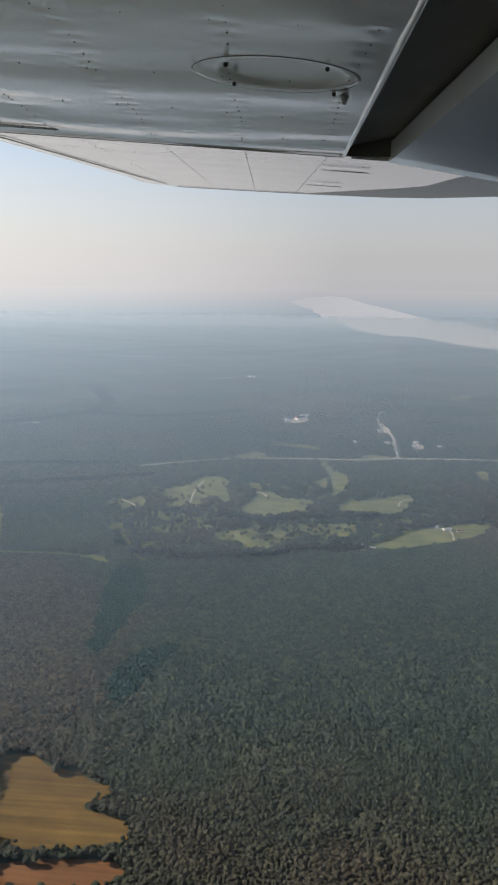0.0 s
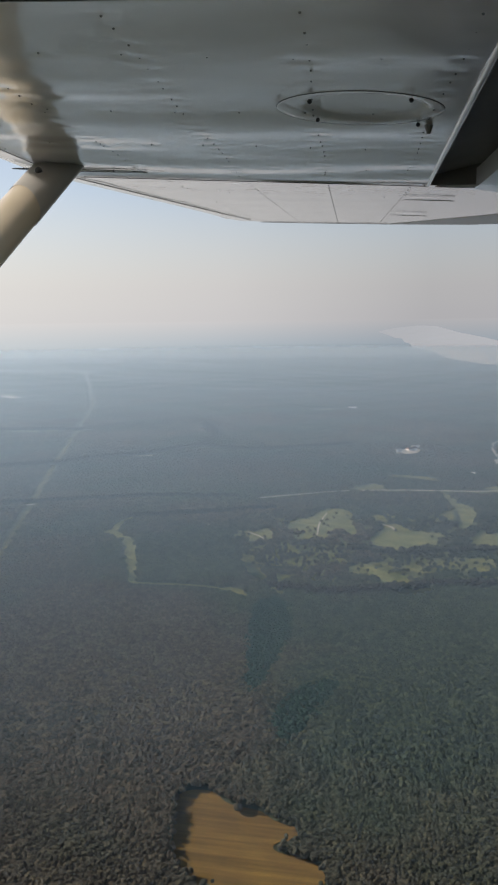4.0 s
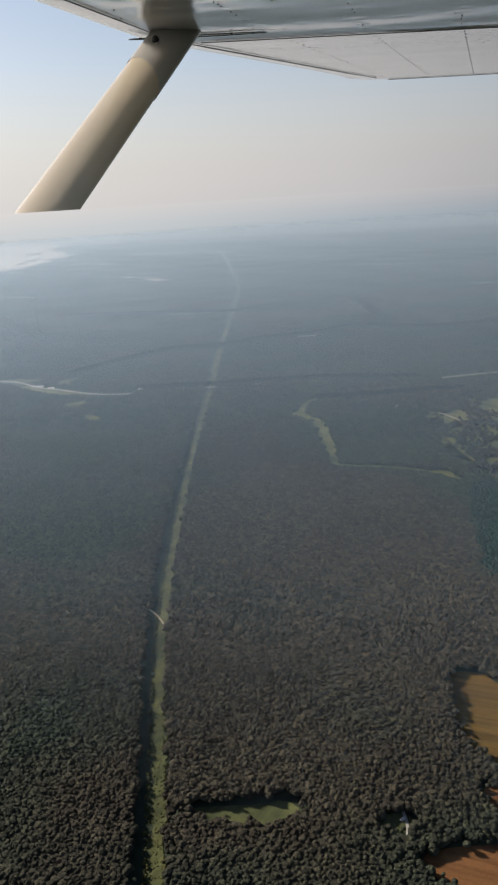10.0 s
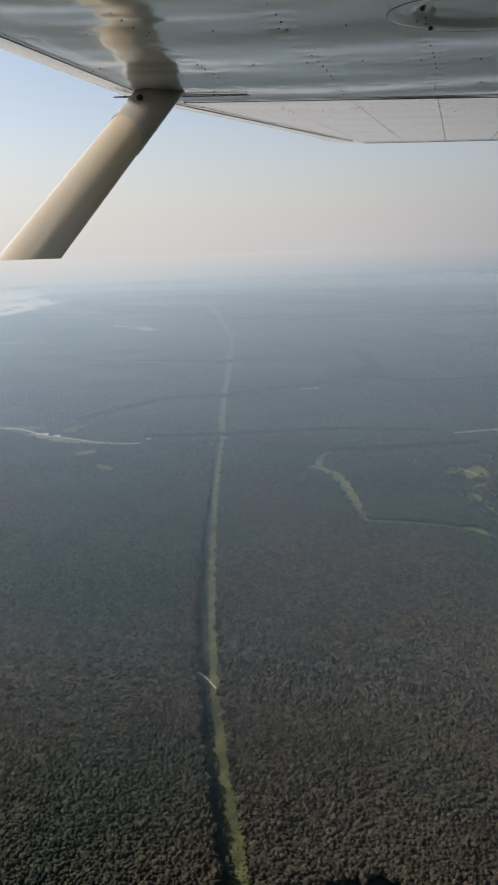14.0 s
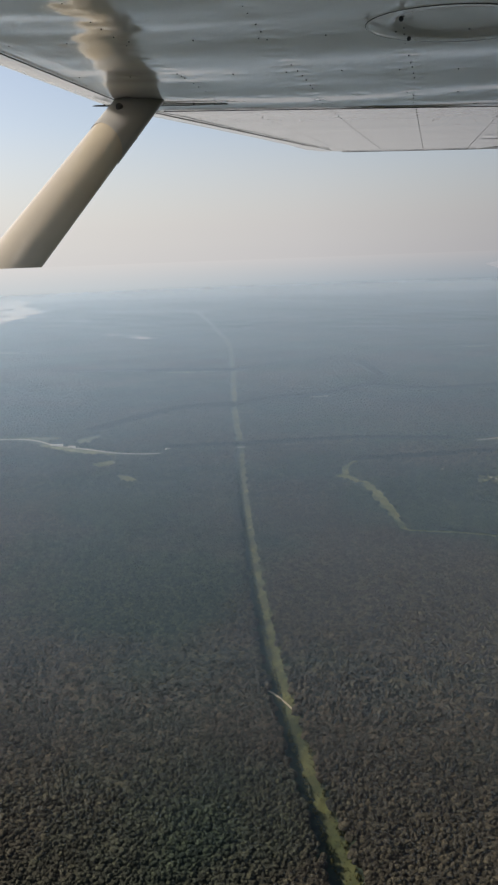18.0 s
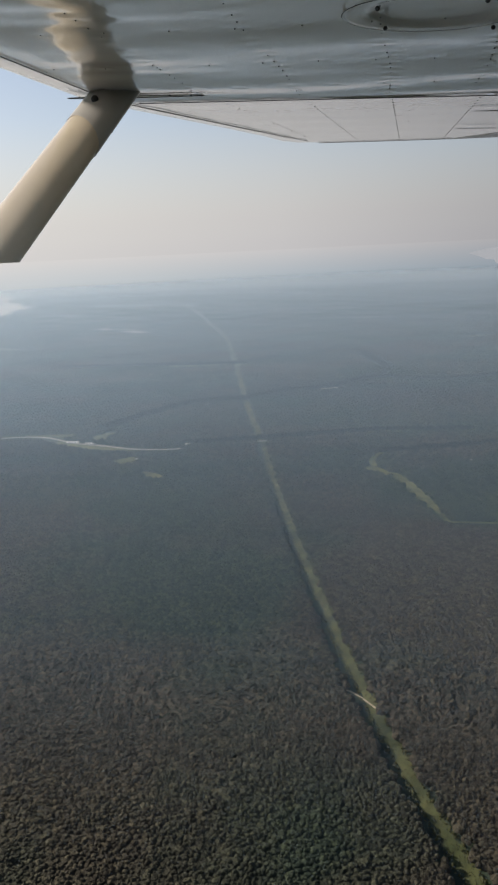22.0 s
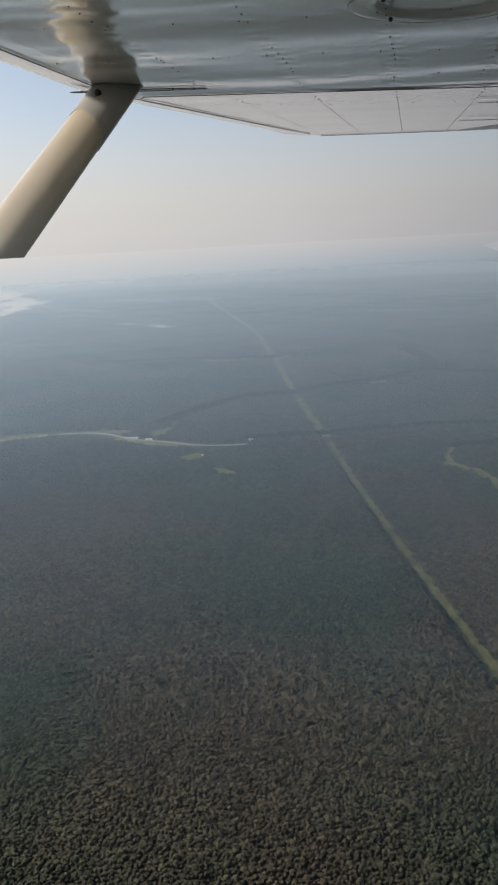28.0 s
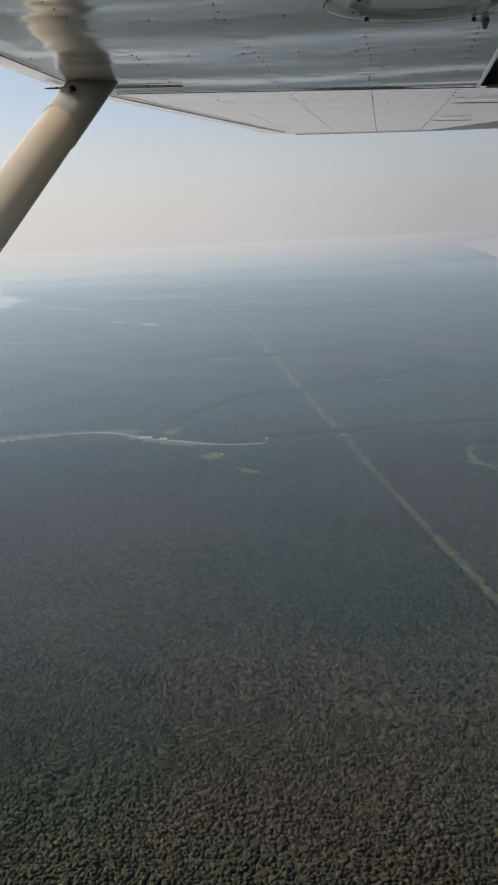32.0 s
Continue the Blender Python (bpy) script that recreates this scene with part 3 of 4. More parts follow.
for s in PASTURES:
    sheet("pasture", rounded(s), 0.02, GRASS, "hazy pale pasture at the edge of woods", "pasture", "pastures")
for line, w in FAR_STRIPS:
    ribbon("pasture", line, w, 0.05, GRAVEL if w < 1.3 else GRASS, "far pale strip of open land in haze", "pasture", "", 1.5, 0.4)
# scrub set right: dark bare ground on its left stands for tree shade
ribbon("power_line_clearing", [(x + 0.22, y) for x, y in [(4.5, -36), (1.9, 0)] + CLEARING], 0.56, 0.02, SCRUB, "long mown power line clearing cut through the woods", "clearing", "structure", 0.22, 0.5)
ribbon("power_line_clearing", CLEARING[9:], 0.6, 0.025, SCRUB, "hazy far end of the power line clearing", "clearing", "structure", 0.8, 0.5)
ribbon("road_verge", ROAD[11:], 1.1, 0.02, GRASS, "mown grass verges along the highway", "verge", ragged=0.25)
ribbon("road", ROAD, 0.32, 0.04, ASPHALT, "pale country highway crossing the woods", "road")
ribbon("lane", HOOK, 0.6, 0.03, GRASS, "short grassy lane at a wood edge", "lane")
ribbon("lane", LANE, 0.3, 0.04, GRASS, "narrow grassy lane along a tree belt", "lane")
ribbon("dirt_track", TRACK, 0.08, 0.04, DIRT, "pale dirt track crossing the clearing", "track", step=0.3)
ribbon("drive", DRIVE, 0.10, 0.04, GRAVEL, "pale gravel drive through the trees", "drive", step=0.3)

# ---------------------------------------------------------------- forest
rng = np.random.RandomState(4)


def dome(rings, sides, top, seed):
    """A crown: a top point and rings of uneven radius, as triangles."""
    r = np.random.RandomState(seed)
    verts, tris = [(0.1 * r.randn(), 0.1 * r.randn(), top)], []
    for k, (rad, z) in enumerate(rings):
        for i in range(sides):
            a = 2 * math.pi * (i + 0.5 * (k % 2)) / sides + r.uniform(-0.25, 0.25)
            q = rad * r.uniform(0.8, 1.2)
            verts.append((q * math.cos(a), q * math.sin(a), z + r.uniform(-0.15, 0.15)))
    for i in range(sides):
        tris.append((0, 1 + i, 1 + (i + 1) % sides))
    for k in range(len(rings) - 1):
        for i in range(sides):
            a, b = 1 + k * sides + i, 1 + k * sides + (i + 1) % sides
            c, d = a + sides, b + sides
            tris += [(a, c, d), (a, d, b)]
    return np.array(verts), np.array(tris)


def grow(name, x, y, size, height, templates, squat=1.5, mat=None):
    """One mesh of many crowns: each a turned, scaled copy of one of the templates."""
    V, T, base = [], [], 0
    pick = rng.randint(len(templates), size=len(x))
    for k, (tv, tt) in enumerate(templates):
        m = pick == k
        n = int(m.sum())
        if not n:
            continue
        a = rng.uniform(0, 2 * math.pi, n)
        c, s = np.cos(a)[:, None], np.sin(a)[:, None]
        sx = size[m][:, None]
        v = np.stack([x[m][:, None] + sx * (tv[:, 0] * c - tv[:, 1] * s), y[m][:, None] + sx * (tv[:, 0] * s + tv[:, 1] * c),
                      height[m][:, None] + squat * sx * (tv[:, 2] - 1.0)], -1)
        T.append((tt[None] + (np.arange(n) * len(tv))[:, None, None] + base).reshape(-1, 3))
        V.append(v.reshape(-1, 3))
        base += n * len(tv)
    return mesh_arrays(name, np.vstack(V), np.vstack(T), mat or CANOPY)


def scatter(y0, y1, step, fade=0.0, margin=0.0):
    """Uneven grid of places in the seen part of the country, with the open land left out."""
    ys = np.arange(y0, y1, step)
    xs = np.arange(-0.67 * y1 - 22, 0.38 * y1 + 24, step)
    gx, gy = [g.ravel() for g in np.meshgrid(xs, ys)]
    gx, gy = gx + rng.uniform(-0.45, 0.45, len(gx)) * step, gy + rng.uniform(-0.45, 0.45, len(gy)) * step
    keep = (gx > np.minimum(-20 - 0.56 * gy, 6 - 0.69 * gy)) & (gx < 19 + 0.37 * gy)
    gx, gy = gx[keep], gy[keep]
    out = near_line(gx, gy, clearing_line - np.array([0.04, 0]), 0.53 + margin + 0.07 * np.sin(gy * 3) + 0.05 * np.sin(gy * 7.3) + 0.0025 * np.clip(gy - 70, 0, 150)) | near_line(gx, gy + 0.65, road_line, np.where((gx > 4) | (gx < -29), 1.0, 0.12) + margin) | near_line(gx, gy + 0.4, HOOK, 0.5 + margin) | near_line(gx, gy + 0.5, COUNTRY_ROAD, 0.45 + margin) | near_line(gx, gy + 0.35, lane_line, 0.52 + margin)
    for line, w in FAR_STRIPS:
        out |= near_line(gx, gy + 0.008 * gy, smooth_line(line, 2.0), w / 2 + 0.006 * gy)
    for line in PONDS:
        out |= near_line(gx, gy + 0.009 * gy, line, 1.3 + 0.007 * gy)
    for c in CREEKS:
        out |= near_line(gx + 0.15 * np.sin(gy * 4.1), gy + 0.12 * np.sin(gx * 5.3), smooth_line(c), 0.35 if c[0][1] > 50 else 0.11)
    out |= near_line(gx, gy, smooth_line(TRACK, 0.3), 0.09) | near_line(gx, gy, smooth_line(DRIVE, 0.3), 0.1)
    jx, jy = gx + 0.10 * rng.randn(len(gx)), gy + 0.15 * rng.randn(len(gx))
    for s in clear_shapes:
        out |= inside(jx, jy, s) | inside(jx, jy + 0.008 * gy, s)
        if margin:
            for ox, oy in ((1, 0), (-1, 0), (0, 1), (0, -1)):
                out |= inside(gx + margin * ox, gy + margin * oy, s) | inside(gx + margin * ox, gy + 0.010 * gy, s)
    for s in far_shapes:
        out |= inside(jx, jy + 0.014 * gy, s)
    edge = rng.rand(len(gx)) * fade
    out |= (gy < y0 + np.minimum(edge, 14)) | (gy > y1 - edge)
    gap = np.sin(gx * 2.1 + 1.7 * np.sin(gy * 1.3)) * np.sin(gy * 2.7 + 1.9 * np.sin(gx * 0.9)) + 0.5 * np.sin(gx * 0.37) * np.sin(gy * 0.31)
    out |= (gap > 1.25) & (rng.rand(len(gx)) < 0.55)
    out |= inside(gx, gy + 0.4 * rng.randn(len(gx)), rounded(MIXED)) & (np.sin(gx * 2.3 + np.sin(gy * 0.9)) * np.sin(gy * 1.1 + 1.3 * np.sin(gx * 0.8)) > 0.25) & (rng.rand(len(gx)) > 0.2)
    for s in park_shapes:
        out |= (inside(gx, gy, s) | inside(gx, gy + 0.006 * gy, s)) & (rng.rand(len(gx)) > 0.12)
    for s in (rounded(RIVER_EAST), rounded(RIVER_WEST)):
        out |= inside(gx, gy, s)
    return gx[~out], gy[~out]


def lumps(x, y, cell, seed):
    """Smooth uneven lumps of a given size, from -1 to 1."""
    table = np.random.RandomState(seed).uniform(-1, 1, (64, 64))
    u, v = x / cell, y / cell
    i, j = np.floor(u).astype(int), np.floor(v).astype(int)
    f, g = u - i, v - j
    f, g = f * f * (3 - 2 * f), g * g * (3 - 2 * g)
    a, b = table[i % 64, j % 64], table[(i + 1) % 64, j % 64]
    c, d = table[i % 64, (j + 1) % 64], table[(i + 1) % 64, (j + 1) % 64]
    return (a * (1 - f) + b * f) * (1 - g) + (c * (1 - f) + d * f) * g


def stand_height(x, y, low, high, swell):
    """Tree heights: even within a stand, with low rises and hollows across the country."""
    w = np.sin(x * 0.21 + 2.0 * np.sin(y * 0.05)) * np.sin(y * 0.29 + 1.7 * np.sin(x * 0.07)) + 0.6 * np.sin(x * 0.053 + 1.0) * np.sin(y * 0.081 + 0.02 * x)
    crown = 0.030 * lumps(x + 0.3 * y, y - 0.2 * x, 0.33, 1) + 0.022 * lumps(x, y, 0.9, 2)
    relief = 0.055 * (1 + lumps(x + 0.25 * y, y - 0.1 * x, 4.6, 3)) + 0.03 * (1 + lumps(x - 0.2 * y, y, 1.9, 4))
    return rng.uniform(low, high, len(x)) + crown + relief + swell * 0.5 * (w + 1.0) * 0.6


def clump(rings, sides, seed):
    """A broad crown: a dome whose radius swells and sinks in leafy lobes."""
    r = np.random.RandomState(seed)
    lobes = r.normal(size=(9, 3))
    lobes[:, 2] = np.abs(lobes[:, 2])
    lobes /= np.linalg.norm(lobes, axis=1)[:, None]
    verts, tris = [], []
    for k in range(rings + 1):
        el = math.pi / 2 * (1 - 1.12 * k / rings)
        for i in range(sides if k else 1):
            a = 2 * math.pi * (i + 0.5 * (k % 2)) / sides
            d = np.array([math.cos(a) * math.cos(el), math.sin(a) * math.cos(el), math.sin(el)])
            q = 0.86 + 0.30 * max(0.0, (lobes @ d).max() - 0.72) / 0.28 - 0.14 * r.rand()
            verts.append(d * q)
    for i in range(sides):
        tris.append((0, 1 + i, 1 + (i + 1) % sides))
    for k in range(rings - 1):
        for i in range(sides):
            p, q = 1 + k * sides + i, 1 + k * sides + (i + 1) % sides
            tris += [(p, p + sides, q), (q, p + sides, q + sides)]
    return np.array(verts), np.array(tris)


NEAR = [clump(3, 7, s) for s in range(12)]
MID = [clump(2, 6, 20 + s) for s in range(10)]
FAR = [clump(2, 4, 40 + s) for s in range(8)]
LOW = [dome(((1.0, 0.35),), 5, 1.0, 40 + s) for s in range(5)]


def plant(name, y0, y1, step, size, low, high, swell, templates, squat, label, fade=0.0):
    """Mixed forest over a belt of country; the pine stands in it get their own darker trees."""
    x, y = scatter(y0, y1, step, fade)
    pine = np.zeros(len(x), bool)
    for p in PINES:
        pine |= inside(x + 0.12 * rng.randn(len(x)), y + 0.2 * rng.randn(len(x)), rounded(p))
    bx, by = x[~pine], y[~pine]
    tagged(grow(name, bx, by, np.where(rng.rand(len(bx)) < 0.2, rng.uniform(size[1] * 0.9, size[1] * 1.5, len(bx)), rng.uniform(size[0] * 0.75, size[1], len(bx))), stand_height(bx, by, low, high, swell), templates, squat), label, "forest", kind="stuff")
    bx, by = x[pine], y[pine]
    if len(bx):
        tagged(grow("pine_stand", bx, by, rng.uniform(0.11, 0.165, len(bx)), stand_height(bx, by, low, high - 0.05, swell), MID, 0.95, PINE), "dark green planted pine stand", "forest", kind="stuff")


plant("forest_near", 13.5, 31, 0.165, (0.08, 0.165), 0.215, 0.275, 0.06, NEAR, 0.88, "dense mixed summer forest of rounded crowns", 2.0)
plant("forest_middle", 29, 62, 0.205, (0.105, 0.21), 0.18, 0.295, 0.11, MID, 1.0, "dense forest belts before the open land", 2.0)
plant("forest_behind", 59, 124, 0.32, (0.18, 0.32), 0.15, 0.33, 0.16, FAR, 1.15, "dense forest belts behind the open land", 4.0)
plant("forest_beyond", 112, 235, 0.55, (0.28, 0.5), 0.20, 0.34, 0.3, LOW, 0.6, "closed forest before the far haze", 14.0)
plant("forest_far", 215, 440, 1.15, (0.5, 0.9), 0.28, 0.44, 0.7, LOW, 0.6, "unbroken far forest fading into haze", 60.0)


def understorey(y0, y1, step, low, high, swell):
    """The closed lower leaf storey that fills the gaps between crowns."""
    x, y = scatter(y0, y1, step, 0.0, step)
    for p in PINES + [MIXED]:
        k = ~inside(x, y, rounded(p))
        x, y = x[k], y[k]
    tagged(grow("understorey", x, y, np.full(len(x), step * 1.05), stand_height(x, y, low, high, swell), LOW, 0.12), "lower leaf storey between the crowns", "forest", kind="stuff")


understorey(13.5, 31, 0.3, 0.185, 0.19, 0.06)
understorey(28, 62, 0.45, 0.18, 0.185, 0.10)

# the wood under the flight
gx, gy = [g.ravel() for g in np.meshgrid(np.arange(-55, 60, 0.6), np.arange(-35, 15.6, 0.6))]
gx, gy = gx + rng.uniform(-0.33, 0.33, len(gx)), gy + rng.uniform(-0.33, 0.33, len(gx))
keep = ~near_line(gx, gy, [(-0.2, 15), (4.5, -36)], 0.5)
gx, gy = gx[keep], gy[keep]
tagged(grow("forest_below", gx, gy, rng.uniform(0.30, 0.56, len(gx)), stand_height(gx, gy, 0.205, 0.27, 0.08), LOW, 0.6), "unbroken summer forest under the flight path", "forest", kind="stuff")

# taller tree belts along the creeks and the road, darkened in colour for shaded edges
tx, ty = [], []
for c in CREEKS[3:]:
    line = smooth_line(c, 0.3)
    k = 16 if c[0][1] > 83 else 7
    tx.append(np.repeat(line[:, 0], k) + rng.normal(0, 0.5 if k == 16 else 0.3, len(line) * k))
    ty.append(np.repeat(line[:, 1], k) + rng.normal(0, 0.5 if k == 16 else 0.3, len(line) * k))
tx, ty = np.concatenate(tx), np.concatenate(ty)
tagged(grow("tree_belt", tx, ty, rng.uniform(0.2, 0.32, len(tx)), rng.uniform(0.44, 0.6, len(tx)), FAR, 1.0, BELT_SHADE), "belts of taller trees, colour darkened for shaded edges", "forest", kind="stuff")

# low bushes and tall weeds on the clearing and the meadow
bx, by = [], []
while len(bx) < 4200:
    y = 12 + 78 * rng.rand() ** 1.6
    x = np.interp(y, [p[1] for p in CLEARING], [p[0] for p in CLEARING]) + 0.16 + rng.uniform(-0.46, 0.46)
    bx.append(x)
    by.append(y)
bx, by = np.array(bx), np.array(by)
ey = 12 + 60 * rng.rand(900) ** 1.5
ex = np.interp(ey, [p[1] for p in CLEARING], [p[0] for p in CLEARING]) + 0.16 + rng.choice([-1, 1, 1], 900) * rng.uniform(0.24, 0.42, 900)
tagged(grow("edge_bushes", ex, ey, rng.uniform(0.04, 0.09, 900), rng.uniform(0.05, 0.13, 900), MID, 1.0, BUSH), "ragged bushes along the clearing's edges", "bushes", kind="stuff")
tagged(grow("clearing_bushes", bx, by, rng.uniform(0.02, 0.06, len(bx)), rng.uniform(0.02, 0.055, len(bx)), LOW, 1.0, BUSH), "low yellow-green bushes on the mown clearing", "bushes", kind="stuff")

# ---------------------------------------------------------------- paths, houses, single trees
for pts, w in (([(10.9, 70.4), (11.0, 74.7), (11.6, 78.7)], 0.16), ([(4.3, 70.9), (5.5, 69.6), (6.6, 67.8)], 0.14), ([(33.3, 60.2), (33.5, 62.9), (31.6, 63.7)], 0.16),
               ([(25.4, 59.0), (26.3, 58.2), (27.2, 57.4)], 0.2), ([(30.4, 69.8), (31.4, 72.2), (34.5, 74.0)], 0.14), ([(17.2, 74.6), (18.0, 73.6), (18.2, 72.5)], 0.22)):
    ribbon("cart_path", pts, w, 0.05, GRAVEL, "pale gravel path across the grass", "path", step=0.4)


def house(x, y, w, d, h, turn, roof, label, group="houses"):
    """Walls with a gable roof and an eave; door and window facing the lane."""
    base = tagged(new("house"), label, "house", group)
    base.matrix_world = pose(x, y, 0, 0, 0, turn)
    bm = bmesh.new()
    bmesh.ops.create_cube(bm, size=1)
    for v in bm.verts:
        v.co = (v.co.x * w, v.co.y * d, h if v.co.z > 0 else 0)
    part("wall", bm, WHITEWALL, base)
    bm = bmesh.new()
    e = 0.06 * w
    pts = [(-w / 2 - e, -d / 2 - e, h), (w / 2 + e, -d / 2 - e, h), (w / 2 + e, d / 2 + e, h), (-w / 2 - e, d / 2 + e, h), (-w / 2 - e, 0, h + d * 0.35), (w / 2 + e, 0, h + d * 0.35)]
    vs = [bm.verts.new(p) for p in pts]
    for f in ((0, 1, 5, 4), (3, 4, 5, 2), (0, 4, 3), (1, 2, 5), (0, 3, 2, 1)):
        bm.faces.new([vs[i] for i in f])
    part("roof", bm, roof, base)
    for name, px, pw, ph, pz in (("door", 0.0, 0.12 * w, 0.7 * h, 0.35 * h), ("window", 0.28 * w, 0.15 * w, 0.35 * h, 0.55 * h), ("window", -0.28 * w, 0.15 * w, 0.35 * h, 0.55 * h)):
        bm = bmesh.new()
        bmesh.ops.create_cube(bm, size=1)
        for v in bm.verts:
            v.co = (px + v.co.x * pw, -d / 2 + v.co.y * 0.02, pz + v.co.z * ph)
        part(name, bm, DARK, base)
    return base


for x, y, w, d, h, turn, roof, label in (
        (33.4, 63.0, 0.7, 0.35, 0.12, 15, ROOF, "white farmhouse with a pale metal roof on grass"), (32.7, 63.7, 0.4, 0.25, 0.10, 70, ROOF, "small pale shed beside the farm drive"),
        (34.4, 62.6, 0.6, 0.3, 0.12, 5, ROOFRED, "brown-roofed barn on the farm meadow"), (6.8, 67.6, 0.45, 0.3, 0.10, 20, ROOF, "white clubhouse among trees"),
        (0.1, 72.6, 0.4, 0.25, 0.10, 40, ROOF, "small white house in a wood clearing"), (-32.6, 72.6, 0.5, 0.3, 0.12, 30, ROOF, "white house on a small pasture"),
        (-42.8, 79.6, 1.3, 0.3, 0.12, 8, ROOF, "long white shed beside the road"), (-40.4, 79.0, 1.1, 0.3, 0.12, 5, ROOF, "long pale shed beside the road"),
        (-29.0, 78.6, 0.6, 0.35, 0.12, 10, ROOF, "white house at a road bend"), (5.2, 21.0, 0.16, 0.10, 0.05, 60, ROOF, "small pale cabin in a grassy yard"),
        (23.7, 119.4, 1.5, 0.8, 0.3, 40, ROOFRED, "brown-roofed industrial hall on a pale lot"), (24.6, 121.4, 1.3, 0.6, 0.3, 30, ROOF, "large pale industrial hall on a bare lot"),
        (21.6, 117.8, 0.9, 0.5, 0.3, 40, ROOF, "pale industrial hall on a bare lot"), (34.7, 109.3, 0.8, 0.5, 0.25, 30, ROOF, "pale hall beside a country road"),
        (35.8, 114.6, 0.6, 0.4, 0.22, 10, ROOF, "white house beside a country road"), (34.3, 100.8, 0.6, 0.3, 0.2, 0, ROOF, "white house at a wood edge"),
        (37.5, 97.9, 0.7, 0.5, 0.25, 0, ROOF, "pale flat hall near the highway"), (38.2, 101.0, 0.6, 0.4, 0.25, 15, ROOF, "pale shed behind a flat hall"),
        (30.0, 101.0, 0.5, 0.3, 0.2, 0, ROOF, "small white house in the woods"), (40.8, 98.5, 0.5, 0.3, 0.2, 20, ROOF, "small pale house in the woods"),
        (34.3, 93.6, 0.35, 0.3, 0.2, 0, WHITEWALL, "white house at the highway turnoff"), (15.4, 175.5, 1.8, 0.6, 0.4, 0, ROOF, "far pale hall fading into haze")):
    house(x, y, w, d, h, turn, roof, label)
for k, lot in enumerate(LOTS):
    sheet("gravel_lot" if k < 4 else "clearing", rounded(lot), 0.03, GRAVEL if k < 4 else GRASS, "pale bare lot round halls and houses" if k < 4 else "small pale clearing in the woods", "lot" if k < 4 else "clearing")
ribbon("country_road", COUNTRY_ROAD, 0.45, 0.05, GRAVEL, "pale country road winding through woods", "road")
ribbon("highway_shoulder", [(33.6, 91.5), (36.4, 91.3), (40, 91.4), (43.4, 91.4)], 0.55, 0.045, GRAVEL, "bleached concrete stretch of the highway", "road", ragged=0.2)
ribbon("highway_shoulder", [(21.5, 90.5), (25, 90.4), (28.9, 90.4)], 0.42, 0.045, GRAVEL, "bleached concrete stretch of the highway", "road", ragged=0.2)


def single_tree():
    """One parkland tree: trunk and a crown of uneven clumps."""
    base = tagged(new("tree"), "single dark green tree on pale grass", "tree", "parkland trees")
    bm = bmesh.new()
    bmesh.ops.create_cone(bm, segments=6, radius1=0.03, radius2=0.018, depth=0.2)
    bmesh.ops.translate(bm, verts=bm.verts, vec=(0, 0, 0.1))
    part("trunk", bm, BARK, base)
    r = np.random.RandomState(3)
    V, T, n = [], [], 0
    for k in range(9):
        tv, tt = NEAR[k % len(NEAR)]
        c = np.array([r.uniform(-0.11, 0.11), r.uniform(-0.11, 0.11), r.uniform(0.14, 0.30)])
        V.append(tv * r.uniform(0.07, 0.11) + c)
        T.append(tt + n)
        n += len(tv)
    mesh_arrays("crown", np.vstack(V), np.vstack(T), CANOPY, base)
    return base


first_tree = single_tree()
first_tree.matrix_world = pose(16.0, 60.5, 0)
rt = np.random.RandomState(12)
made = 0
while made < 230:
    s = (park_shapes + [rounded(f) for f in FAIRWAYS[:7]])[rt.choice(9, p=[0.30, 0.10, 0.12, 0.20, 0.08, 0.04, 0.02, 0.08, 0.06])]
    lo, hi = s.min(0), s.max(0)
    x, y = rt.uniform(lo[0], hi[0]), rt.uniform(lo[1], hi[1])
    if inside(np.array([x]), np.array([y]), s)[0]:
        copy_thing(first_tree, pose(x, y, 0, 0, 0, rt.uniform(0, 360)))
        made += 1

# ---------------------------------------------------------------- aircraft: wing and strut
AIRFRAME = 930.0
aircraft = tagged(new("aircraft_wing"), "white high-wing light aircraft wing with riveted skin and strut", "aircraft")
aircraft.matrix_world = Matrix.Translation((3.0, 0.3, -2.0)) @ Matrix.Rotation(radians(-0.25), 4, "Z") @ Matrix.Diagonal((AIRFRAME, AIRFRAME, AIRFRAME, 1))
KINK = 2.4


def skin_z(x, y):
    z = 0.42 + 0.03 * (min(y, KINK) - 2.1) - 0.06 * x
    return z + 0.077 * max(0.0, y - KINK)


def wave(x, y):
    """Oil-canning of the thin skin between its ribs."""
    a = 0.0023 * math.sin(y * 15 + 1.6 * math.sin(x * 3.1) + 2.5 * noise.noise((x * 1.3, y * 2.2, 0.3)))
    b = 0.0046 * noise.noise((x * 1.4, y * 4.2, 2.7)) + 0.0006 * noise.noise((x * 5.0, y * 9.0, 5.1))
    a += (0.00018 + 0.0005 * math.exp(-((x + 0.72) / 0.22) ** 2)) * math.sin(y * 50 + 2.6 * math.sin(x * 4.3 + 1.0) + 3.0 * noise.noise((x * 2.1, y * 3.0, 7.7))) * (0.55 + 0.45 * noise.noise((x * 3.0, y * 2.0, 9.1)))
    fade = min(1.0, max(0.0, (KINK - y) / 0.12)) * min(1.0, max(0.0, (x - leading(y)) / 0.08)) if y < KINK else 1.0
    return (a + b) * fade


def leading(y):
    return -0.87 if y < KINK else -0.87 + 0.27 * (y - KINK) / 3.0


def trailing(y):
    return 0.197 + 0.028 * (y - 0.75) if y < KINK else 0.27


def tip(x):
    return 5.35 - 0.45 * (x + 0.6) - 0.5 * max(0.0, -0.45 - x) ** 2 * 8


